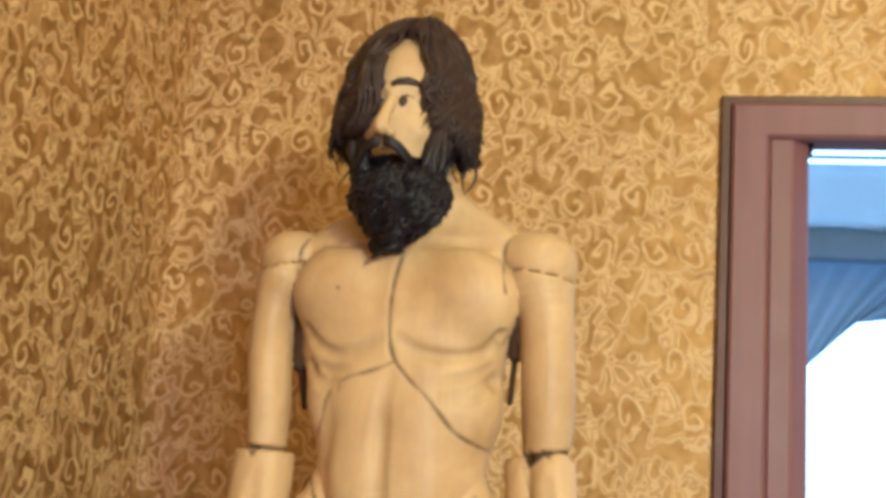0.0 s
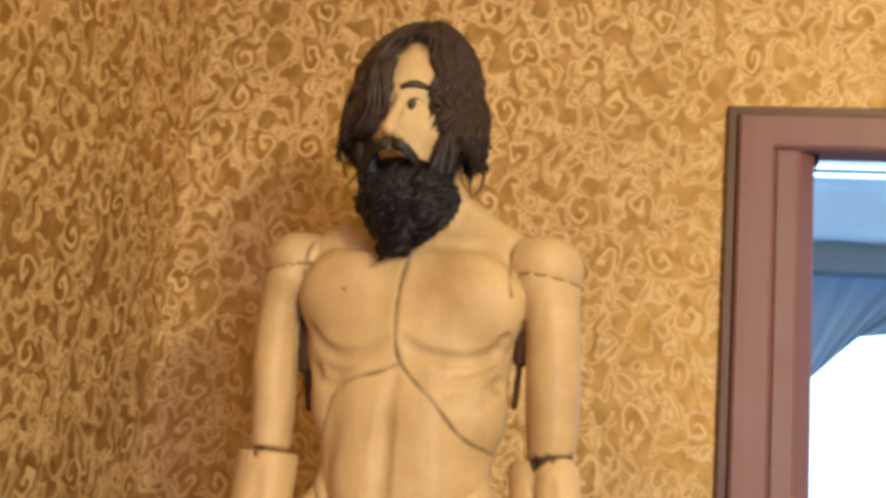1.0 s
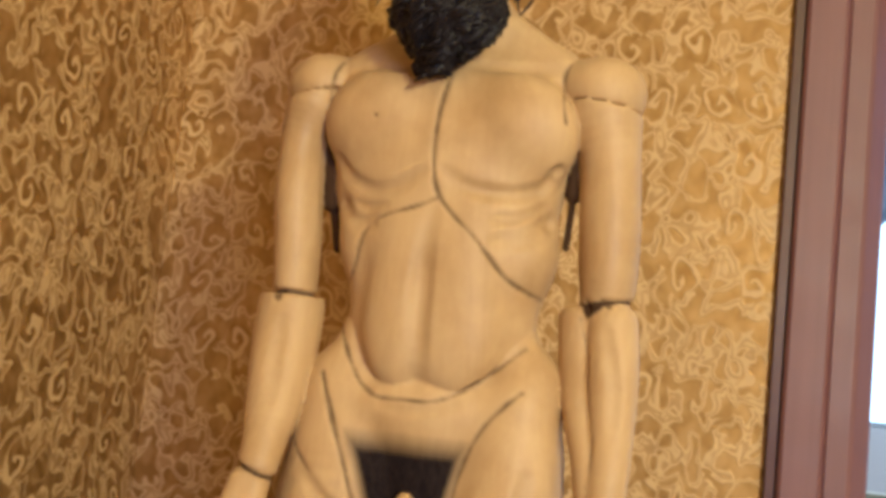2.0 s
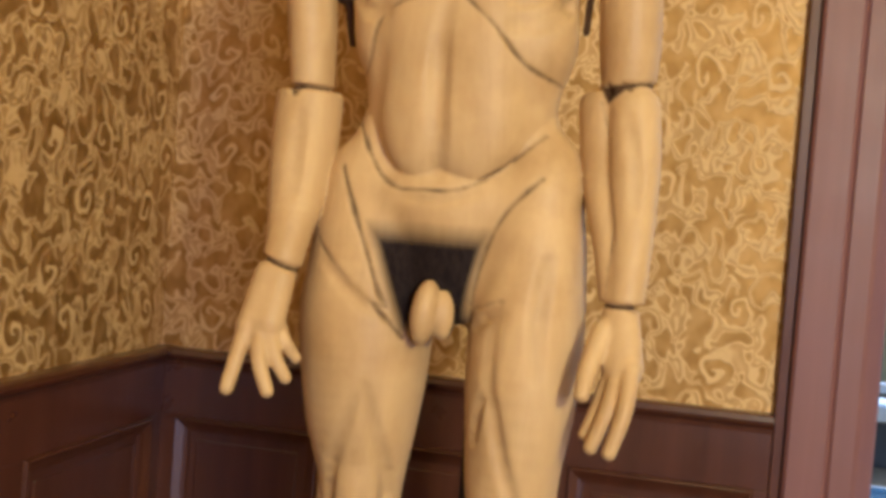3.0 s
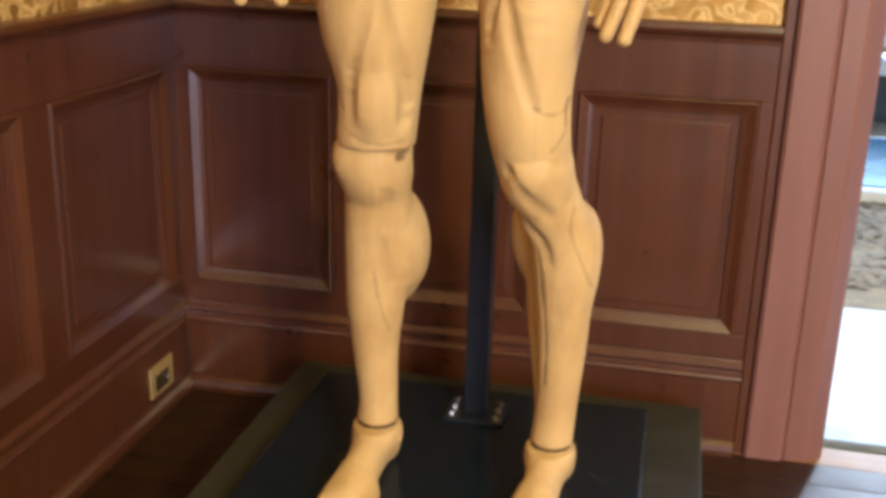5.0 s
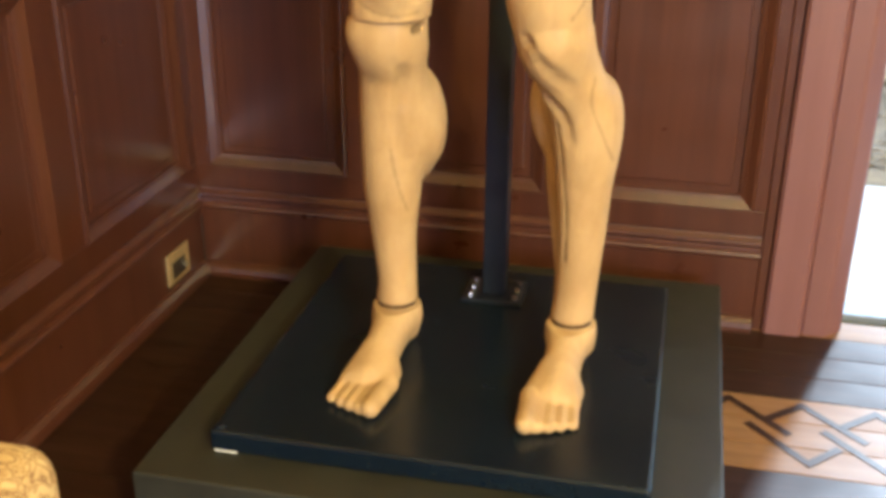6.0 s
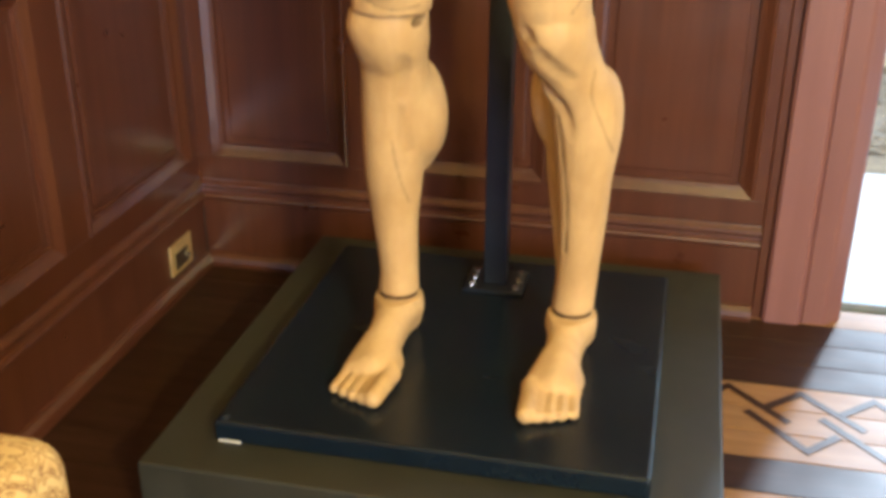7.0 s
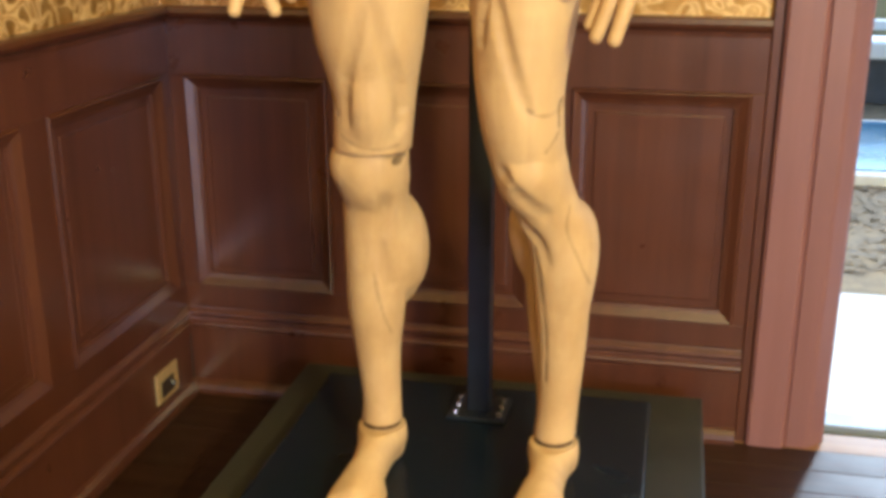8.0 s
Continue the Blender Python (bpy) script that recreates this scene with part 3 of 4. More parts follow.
        for i in range(5):
            off = (0.034 - 0.0165 * i) * side
            r = 0.0135 if i == 0 else 0.0105 - 0.0006 * i
            tip = (toes[0] + off, toes[1] - 0.018 + 0.0075 * i * (0.6 + 0.18 * i) * 0.6, 0.161 + r)
            f.limb((ball[0] + off * 0.95, ball[1] - 0.012 + 0.004 * i, 0.178), tip, r * 1.14, r * 1.06, 0.005)
            f.limb((ball[0] + off * 0.45, ball[1] + 0.045, 0.200), (ball[0] + off * 0.95, ball[1] - 0.012, 0.182), 0.012, 0.0095, 0.012)
        f.cut_below(0.161)
        f.cut_above(0.2400)
        out.append(f)
    # arms
    f = Field()
    f.egg((0.524, -0.602, 1.612), (0.052, 0.052, 0.044), 0.01)
    f.limb((0.566, -0.597, 1.622), (0.522, -0.602, 1.606), 0.034, 0.045, 0.015)
    f.cut_under(1.592, 0.25, 0.51)
    out.append(f)
    f = Field()
    f.chain([(0.517, -0.603, 1.590, 0.045), (0.505, -0.608, 1.535, 0.033), (0.505, -0.612, 1.460, 0.0325), (0.510, -0.608, 1.400, 0.0325), (0.514, -0.604, 1.322, 0.029)], 0.012, 1.25)
    f.egg((0.508, -0.622, 1.450), (0.027, 0.030, 0.066), 0.008)
    f.cut_below(1.320)
    f.cut_above(1.5895, 0.25, 0.51)
    out.append(f)
    f = Field()
    f.chain([(0.512, -0.606, 1.300, 0.046), (0.513, -0.615, 1.250, 0.046), (0.517, -0.640, 1.180, 0.040), (0.520, -0.668, 1.122, 0.030), (0.520, -0.682, 1.090, 0.027)], 0.015, 0.95)
    f.cut_above(1.313)
    f.cut_under(1.085, -0.35, 0.52)
    out.append(f)
    f = Field()
    f.egg((0.912, -0.600, 1.620), (0.056, 0.054, 0.048), 0.01)
    f.limb((0.870, -0.597, 1.630), (0.914, -0.600, 1.614), 0.036, 0.050, 0.015)
    f.cut_under(1.598, -0.12, 0.92)
    out.append(f)
    f = Field()
    f.chain([(0.914, -0.600, 1.600, 0.053), (0.929, -0.602, 1.530, 0.041), (0.935, -0.602, 1.450, 0.0405), (0.938, -0.598, 1.385, 0.039), (0.939, -0.594, 1.340, 0.034)], 0.012, 1.1)
    f.cut_above(1.5955, -0.12, 0.92)
    f.cut_under(1.3425, 0.15, 0.94)
    out.append(f)
    f = Field()
    f.chain([(0.950, -0.605, 1.310, 0.034), (0.956, -0.618, 1.240, 0.034), (0.962, -0.640, 1.150, 0.027), (0.961, -0.655, 1.070, 0.024)], 0.012, 1.0)
    f.chain([(0.908, -0.590, 1.315, 0.030), (0.918, -0.605, 1.220, 0.028), (0.935, -0.632, 1.140, 0.022), (0.945, -0.650, 1.075, 0.018)], 0.004, 1.0)
    f.cut_above(1.338, 0.15, 0.94)
    f.cut_below(1.068)
    out.append(f)
    # hands
    f = Field()
    f.limb((0.519, -0.690, 1.072), (0.514, -0.712, 1.005), 0.023, 0.025, 0.01, 0.75)
    f.limb((0.503, -0.698, 1.068), (0.492, -0.722, 1.000), 0.014, 0.013, 0.01)
    f.chain([(0.494, -0.718, 1.010, 0.012), (0.487, -0.735, 0.960, 0.0105), (0.482, -0.748, 0.922, 0.009)], 0.004)
    f.chain([(0.508, -0.716, 1.000, 0.012), (0.517, -0.733, 0.960, 0.0105), (0.531, -0.735, 0.922, 0.009)], 0.004)
    f.chain([(0.522, -0.714, 0.996, 0.011), (0.533, -0.722, 0.965, 0.010), (0.547, -0.716, 0.938, 0.0085)], 0.004)
    f.chain([(0.530, -0.706, 1.000, 0.011), (0.542, -0.708, 0.980, 0.009), (0.552, -0.698, 0.962, 0.008)], 0.004)
    f.cut_above(1.077, -0.35, 0.52)
    out.append(f)
    f = Field()
    f.limb((0.957, -0.657, 1.055), (0.966, -0.676, 0.990), 0.023, 0.026, 0.01, 0.75)
    f.chain([(0.938, -0.668, 1.035, 0.014), (0.926, -0.692, 0.990, 0.0125), (0.922, -0.708, 0.958, 0.010)], 0.006)
    f.chain([(0.976, -0.684, 0.995, 0.012), (0.974, -0.708, 0.945, 0.0105), (0.960, -0.716, 0.893, 0.009)], 0.004)
    f.chain([(0.962, -0.682, 0.985, 0.012), (0.953, -0.700, 0.940, 0.0105), (0.937, -0.704, 0.895, 0.009)], 0.004)
    f.chain([(0.952, -0.670, 0.985, 0.011), (0.942, -0.686, 0.945, 0.010), (0.928, -0.690, 0.908, 0.0085)], 0.004)
    f.cut_above(1.060)
    out.append(f)
    # plain head, turned a little aside
    f = Field()
    f.egg((0.695, -0.630, 1.865), (0.080, 0.098, 0.105), 0.02)
    f.egg((0.699, -0.666, 1.795), (0.058, 0.064, 0.080), 0.03)
    f.limb((0.696, -0.728, 1.842), (0.689, -0.757, 1.786), 0.0075, 0.0105, 0.008)
    f.egg((0.689, -0.757, 1.780), (0.0105, 0.011, 0.010), 0.006)
    f.egg((0.701, -0.744, 1.777), (0.008, 0.010, 0.008), 0.006)
    f.egg((0.677, -0.744, 1.777), (0.007, 0.010, 0.008), 0.006)
    f.limb((0.700, -0.729, 1.853), (0.738, -0.713, 1.856), 0.0075, 0.0085, 0.010)
    f.limb((0.686, -0.729, 1.853), (0.660, -0.716, 1.855), 0.0075, 0.0085, 0.010)
    f.egg((0.716, -0.718, 1.829), (0.018, 0.011, 0.010), 0.004)
    f.egg((0.671, -0.718, 1.829), (0.016, 0.011, 0.010), 0.004)
    f.egg((0.731, -0.704, 1.797), (0.021, 0.020, 0.022), 0.015)
    f.egg((0.666, -0.704, 1.797), (0.020, 0.020, 0.022), 0.015)
    f.egg((0.692, -0.746, 1.756), (0.014, 0.008, 0.005), 0.004)
    out.append(f)
    return out


def carved_figure():
    total = np.full(DIMS, 0.5, np.float32)
    for f in segments():
        total = np.minimum(total, f.d)
    # dark pins in the gaps of the joints, and dark strips that stand in for armpit shade
    pins_and_shade = Field()
    for a, c, r in (((0.603, -0.530, 0.235), (0.603, -0.530, 0.255), 0.0295), ((0.885, -0.531, 0.235), (0.885, -0.531, 0.255), 0.0295),
                    ((0.514, -0.605, 1.305), (0.514, -0.605, 1.330), 0.0245), ((0.937, -0.597, 1.330), (0.937, -0.597, 1.352), 0.033),
                    ((0.520, -0.684, 1.068), (0.520, -0.682, 1.095), 0.020), ((0.955, -0.655, 1.052), (0.955, -0.655, 1.075), 0.018),
                    # the armpit entries are solid dark strips added for the shade between arm and chest
                    ((0.613, -0.578, 0.705), (0.613, -0.578, 0.722), 0.047), ((0.544, -0.602, 1.545), (0.550, -0.594, 1.450), 0.015), ((0.550, -0.590, 1.450), (0.561, -0.584, 1.385), 0.006), ((0.545, -0.628, 1.602), (0.540, -0.626, 1.555), 0.0065), ((0.884, -0.604, 1.580), (0.884, -0.597, 1.48), 0.011), ((0.884, -0.597, 1.48), (0.879, -0.590, 1.41), 0.005), ((0.874, -0.634, 1.594), (0.884, -0.632, 1.588), 0.006), ((0.515, -0.605, 1.57), (0.515, -0.605, 1.60), 0.030), ((0.922, -0.60, 1.58), (0.920, -0.60, 1.61), 0.036)):
        pins_and_shade.limb(a, c, r, r, 0.0)
    bare = total
    total = np.minimum(total, pins_and_shade.d)

    def front(x, z):
        """The depth of the carved front at (x, z)."""
        i, j = int(round((x - LO[0]) / CELL)), int(round((z - LO[2]) / CELL))
        i, j = min(max(i, 0), DIMS[0] - 1), min(max(j, 0), DIMS[2] - 1)
        inside = np.nonzero(total[i, :, j] < 0)[0]
        if not len(inside):
            return None
        n = inside[0]
        if n == 0:
            return AXES[1][0]
        before, within = float(total[i, n - 1, j]), float(total[i, n, j])
        return AXES[1][n - 1] + CELL * before / (before - within)

    strong, faint = Field(), Field()

    def seam(points, wide):
        """A saw-cut joint line that follows the surface through (x, z) points."""
        line = []
        for (xa, za), (xb, zb) in zip(points, points[1:]):
            n = max(2, int(math.hypot(xb - xa, zb - za) / 0.006))
            for s in range(n):
                x, z = xa + (xb - xa) * s / n, za + (zb - za) * s / n
                y = front(x, z)
                if y is not None:
                    line.append((x, y, z))
        for i, (p, q) in enumerate(zip(line, line[1:])):
            r = wide * (0.85 + 0.35 * math.sin(i * 0.37 + len(line)) * math.sin(i * 0.13))
            if abs(p[1] - q[1]) < 0.03:
                (faint if wide < 0.0016 else strong).limb(p, q, r, r, 0.0)

    dents = Field()

    def dent(points, r, depth):
        """A shallow carved hollow along the surface."""
        line = [(x, front(x, z), z) for x, z in points]
        n = len(line) - 1
        for i, (p, q) in enumerate(zip(line, line[1:])):
            if p[1] is not None and q[1] is not None and abs(p[1] - q[1]) < 0.03:
                da, dc = (depth * (1.25 * math.sin(math.pi * k / n) - 0.25) for k in (i, i + 1))
                dents.limb((p[0], p[1] - r + da, p[2]), (q[0], q[1] - r + dc, q[2]), r, r, 0.0)

    def curve(points):
        """A smooth run through a few (x, z) points."""
        res = []
        p = [points[0]] + list(points) + [points[-1]]
        for i in range(1, len(p) - 2):
            for s in range(6):
                u = s / 6
                res.append(tuple(0.5 * (2 * p[i][k] + (p[i + 1][k] - p[i - 1][k]) * u + (2 * p[i - 1][k] - 5 * p[i][k] + 4 * p[i + 1][k] - p[i + 2][k]) * u * u
                                        + (3 * p[i][k] - p[i - 1][k] - 3 * p[i + 1][k] + p[i + 2][k]) * u ** 3) for k in (0, 1)))
        return res + [points[-1]]

    for pts, r in SEAMS:
        seam(curve(pts), r)
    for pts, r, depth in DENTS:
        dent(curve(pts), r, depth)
    k = 0.008
    h = np.clip(0.5 - 0.5 * (total + dents.d) / k, 0, 1)
    total = (total * (1 - h) - dents.d * h + k * h * (1 - h)).astype(np.float32)
    k = 0.0035
    h = np.clip(0.5 - 0.5 * (total + strong.d) / k, 0, 1)
    total = (total * (1 - h) - strong.d * h + k * h * (1 - h)).astype(np.float32)
    total = np.maximum(total, -faint.d)
    inside = total < 0
    # one vertex for every grid cell that the surface crosses
    corner = np.zeros(tuple(n - 1 for n in DIMS), np.int8)
    for dx in (0, 1):
        for dy in (0, 1):
            for dz in (0, 1):
                corner += inside[dx:DIMS[0] - 1 + dx, dy:DIMS[1] - 1 + dy, dz:DIMS[2] - 1 + dz]
    act = np.argwhere((corner > 0) & (corner < 8))
    number = np.full(corner.shape, -1, np.int32)
    number[tuple(act.T)] = np.arange(len(act))
    acc, cnt = np.zeros((len(act), 3)), np.zeros(len(act))
    cube = [np.array(c) for c in ((0, 0, 0), (1, 0, 0), (0, 1, 0), (1, 1, 0), (0, 0, 1), (1, 0, 1), (0, 1, 1), (1, 1, 1))]
    for a in range(8):
        for c in range(a + 1, 8):
            if np.abs(cube[a] - cube[c]).sum() != 1:
                continue
            va, vc = total[tuple((act + cube[a]).T)], total[tuple((act + cube[c]).T)]
            hit = (va < 0) != (vc < 0)
            s = np.where(hit, va / np.where(hit, va - vc, 1), 0)[:, None]
            acc += np.where(hit[:, None], cube[a] + s * (cube[c] - cube[a]), 0)
            cnt += hit
    verts = LO + CELL * (act + acc / cnt[:, None])
    faces = []
    for ax in range(3):
        u, v = (ax + 1) % 3, (ax + 2) % 3
        cut0, cut1 = [slice(1, n - 1) for n in DIMS], [slice(1, n - 1) for n in DIMS]
        cut1[ax] = slice(2, DIMS[ax])
        a, c = inside[tuple(cut0)], inside[tuple(cut1)]
        at = np.argwhere(a != c) + 1
        flip = a[tuple((at - 1).T)]
        eu, ev = np.eye(3, dtype=int)[u], np.eye(3, dtype=int)[v]
        quad = np.stack([number[tuple((at - o).T)] for o in (eu + ev, ev, 0 * eu, eu)], -1)
        quad[~flip] = quad[~flip][:, ::-1]
        faces.append(quad)
    faces = np.concatenate(faces)
    faces = faces[(faces >= 0).all(1)]
    # soft masks at the vertices: joints with hollows and armpit shade, dark patch; and the faces under hair
    q = np.clip((verts - LO) / CELL, 0, np.array(DIMS) - 1.001)
    base = np.floor(q).astype(int)
    w = q - base

    def sample(grid):
        res = np.zeros(len(verts))
        for o in cube:
            res += grid[tuple((base + o).T)] * np.prod(np.where(o, w, 1 - w), -1)
        return res

    worn = 0.90 + 0.10 * np.sin(verts[:, 0] * 160 + np.sin(verts[:, 2] * 90) * 2)
    joint_and_shade = worn * np.maximum(np.clip(1.0 - sample(strong.d) / 0.0022, 0, 1) * 0.8, np.clip(1.0 - sample(faint.d) / 0.0022, 0, 1) * 0.42)
    # the carved hollows get a faint dark tint in the same mask
    joint_and_shade = np.maximum(joint_and_shade, np.clip(1.0 - sample(dents.d) / 0.006, 0, 1) * 0.09)
    # darkens the bare pins and the armpit shade strips
    joint_and_shade = np.maximum(joint_and_shade, np.clip((sample(bare) - 0.0006) / 0.0012, 0, 1) * np.clip(1.0 - sample(np.minimum(pins_and_shade.d, 0.01)) / 0.003, 0, 1))
    x, y, z = verts.T
    ragged = 0.0022 * np.sin(x * 437 + 2.0 * np.sin(x * 1290)) * np.sin(x * 211 + 1.0)
    edge = np.minimum.reduce((x - 0.624 - (1.135 - z) * 0.36, 0.786 - (1.130 - z) * 0.22 - x, (1.150 - z + ragged * 0.3) * 0.50, z - 1.0, -0.59 - y))
    tuft = np.clip(edge / 0.016, 0, 1) * ~((np.abs(x - 0.720) < 0.031) & (z < 1.076) & (y < -0.662))
    mx, my, mz = verts[faces].mean(1).T
    scalp = (mz > 1.775) & ((my > -0.672) | (np.abs(mx - 0.702) > 0.056) | (mz > 1.945))
    chin = (mz > 1.69) & (mz < 1.7515) & (my < -0.66)
    return verts, faces, (scalp | chin) * 2, joint_and_shade, tuft


# shallow hollows (points, radius, depth), also tinted slightly darker
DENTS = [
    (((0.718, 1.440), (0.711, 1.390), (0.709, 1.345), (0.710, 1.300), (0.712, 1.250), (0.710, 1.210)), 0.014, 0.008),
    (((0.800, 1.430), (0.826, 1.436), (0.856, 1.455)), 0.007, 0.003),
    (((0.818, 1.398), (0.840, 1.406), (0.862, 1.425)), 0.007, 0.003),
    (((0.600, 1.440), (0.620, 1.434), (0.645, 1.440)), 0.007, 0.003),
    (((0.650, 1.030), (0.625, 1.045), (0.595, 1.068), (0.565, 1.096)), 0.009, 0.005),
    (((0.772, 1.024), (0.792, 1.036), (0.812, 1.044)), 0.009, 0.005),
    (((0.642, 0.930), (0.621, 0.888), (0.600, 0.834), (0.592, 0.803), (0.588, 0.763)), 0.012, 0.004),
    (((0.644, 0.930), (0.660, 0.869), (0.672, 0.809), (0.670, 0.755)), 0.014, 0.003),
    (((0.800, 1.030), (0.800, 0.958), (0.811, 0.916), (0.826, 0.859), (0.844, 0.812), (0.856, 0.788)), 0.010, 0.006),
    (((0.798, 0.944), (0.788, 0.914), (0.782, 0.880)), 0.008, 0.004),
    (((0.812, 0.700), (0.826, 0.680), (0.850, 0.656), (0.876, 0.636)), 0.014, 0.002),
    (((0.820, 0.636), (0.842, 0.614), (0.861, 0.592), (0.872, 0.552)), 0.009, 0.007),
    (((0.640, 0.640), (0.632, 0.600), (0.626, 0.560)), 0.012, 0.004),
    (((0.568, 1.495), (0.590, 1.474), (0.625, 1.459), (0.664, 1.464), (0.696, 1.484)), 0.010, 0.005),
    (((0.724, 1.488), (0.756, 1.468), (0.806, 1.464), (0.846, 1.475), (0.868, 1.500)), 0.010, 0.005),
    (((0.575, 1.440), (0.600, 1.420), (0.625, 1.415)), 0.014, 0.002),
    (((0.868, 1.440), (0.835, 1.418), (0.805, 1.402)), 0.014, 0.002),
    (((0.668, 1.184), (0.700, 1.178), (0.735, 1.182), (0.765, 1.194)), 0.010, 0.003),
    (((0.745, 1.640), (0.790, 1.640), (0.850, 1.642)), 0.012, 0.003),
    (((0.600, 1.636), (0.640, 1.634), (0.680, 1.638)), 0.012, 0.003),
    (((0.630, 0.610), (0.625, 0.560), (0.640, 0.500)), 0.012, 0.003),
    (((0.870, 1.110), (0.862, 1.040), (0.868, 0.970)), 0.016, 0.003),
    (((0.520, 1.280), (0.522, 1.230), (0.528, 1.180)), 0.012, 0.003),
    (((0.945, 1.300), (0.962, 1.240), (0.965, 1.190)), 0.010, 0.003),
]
THIN, FINE = 0.0019, 0.0014
SEAMS = [
    (((0.728, 1.655), (0.714, 1.60), (0.708, 1.545), (0.712, 1.48), (0.727, 1.445), (0.775, 1.40), (0.815, 1.355), (0.858, 1.335)), 0.0024),
    (((0.722, 1.452), (0.690, 1.437), (0.650, 1.425), (0.622, 1.405), (0.608, 1.36), (0.594, 1.335)), THIN),
    (((0.582, 1.290), (0.603, 1.254), (0.622, 1.224), (0.638, 1.204), (0.662, 1.190), (0.700, 1.190), (0.732, 1.191), (0.760, 1.201), (0.793, 1.224)), 0.0022),
    (((0.793, 1.224), (0.824, 1.252), (0.846, 1.272)), THIN),
    (((0.580, 1.215), (0.607, 1.154), (0.630, 1.102), (0.650, 1.053), (0.658, 1.042)), 0.0028),
    (((0.553, 1.118), (0.572, 1.098), (0.597, 1.075), (0.620, 1.053), (0.640, 1.042), (0.662, 1.036)), THIN),
    (((0.644, 1.038), (0.664, 1.018), (0.682, 0.996)), 0.0030),
    (((0.848, 1.215), (0.830, 1.198), (0.803, 1.166), (0.782, 1.122), (0.771, 1.078), (0.766, 1.046)), 0.0022),
    (((0.766, 1.044), (0.780, 1.046), (0.796, 1.054), (0.814, 1.060)), FINE),
    (((0.767, 1.040), (0.764, 1.024), (0.761, 1.006)), 0.0024),
    (((0.814, 1.060), (0.802, 1.020), (0.800, 0.979), (0.802, 0.940)), FINE),
    (((0.802, 0.938), (0.812, 0.908), (0.826, 0.862), (0.842, 0.820), (0.853, 0.793)), FINE),
    (((0.848, 0.797), (0.857, 0.789)), 0.0024),
    (((0.860, 0.787), (0.878, 0.786), (0.892, 0.795)), FINE),
    (((0.891, 0.804), (0.888, 0.786), (0.890, 0.768)), 0.0034),
    (((0.890, 0.765), (0.884, 0.751), (0.872, 0.733)), FINE),
    (((0.642, 0.923), (0.621, 0.888), (0.600, 0.834), (0.590, 0.800)), FINE),
    (((0.564, 0.800), (0.570, 0.788), (0.576, 0.768)), 0.0032),
    (((0.578, 0.742), (0.604, 0.728), (0.636, 0.722), (0.662, 0.727)), FINE),
    (((0.652, 0.699), (0.658, 0.701)), 0.0062),
    (((0.656, 0.702), (0.664, 0.706), (0.672, 0.711)), 0.0030),
    (((0.821, 0.634), (0.842, 0.613), (0.862, 0.592)), THIN),
    (((0.506, 1.316), (0.506, 1.306)), 0.0042),
    (((0.916, 1.338), (0.919, 1.325)), 0.0044),
    (((0.936, 1.340), (0.946, 1.334)), 0.0032),
    (((0.972, 1.346), (0.978, 1.342)), 0.0038),
    (((0.624, 1.556), (0.625, 1.555)), 0.0020),
    (((0.610, 0.518), (0.617, 0.470), (0.631, 0.412)), FINE),
    (((0.904, 0.650), (0.902, 0.610), (0.917, 0.570), (0.935, 0.521)), FINE),
    (((0.855, 0.580), (0.864, 0.513), (0.872, 0.435), (0.872, 0.353)), THIN),
    (((0.909, 1.318), (0.924, 1.269), (0.931, 1.213), (0.940, 1.164), (0.938, 1.107), (0.938, 1.075)), FINE),
    (((0.868, 1.650), (0.862, 1.630), (0.866, 1.600), (0.874, 1.560)), THIN),
    (((0.556, 1.640), (0.549, 1.610), (0.547, 1.570)), THIN),
]


def lock(bm, pts, r, seg=5):
    """A wavy tapered lock of hair through the points."""
    rings = []
    n = len(pts)
    for i, p in enumerate(pts):
        t = (pts[min(i + 1, n - 1)] - pts[max(i - 1, 0)]).normalized()
        side = t.cross(Vector((0.3, 1, 0.2))).normalized()
        up = t.cross(side)
        w = r * (0.35 + 1.0 * math.sin(math.pi * min(1, 0.18 + 0.80 * i / (n - 1))))
        if i == n - 1:
            w = r * 0.12
        rings.append([bm.verts.new(p + side * (w * 1.5 * math.cos(2 * math.pi * k / seg)) + up * (w * 0.8 * math.sin(2 * math.pi * k / seg))) for k in range(seg)])
    for a, c in zip(rings, rings[1:]):
        for k in range(seg):
            bm.faces.new((a[k], a[(k + 1) % seg], c[(k + 1) % seg], c[k]))
    bm.faces.new(rings[0][::-1])
    bm.faces.new(rings[-1])


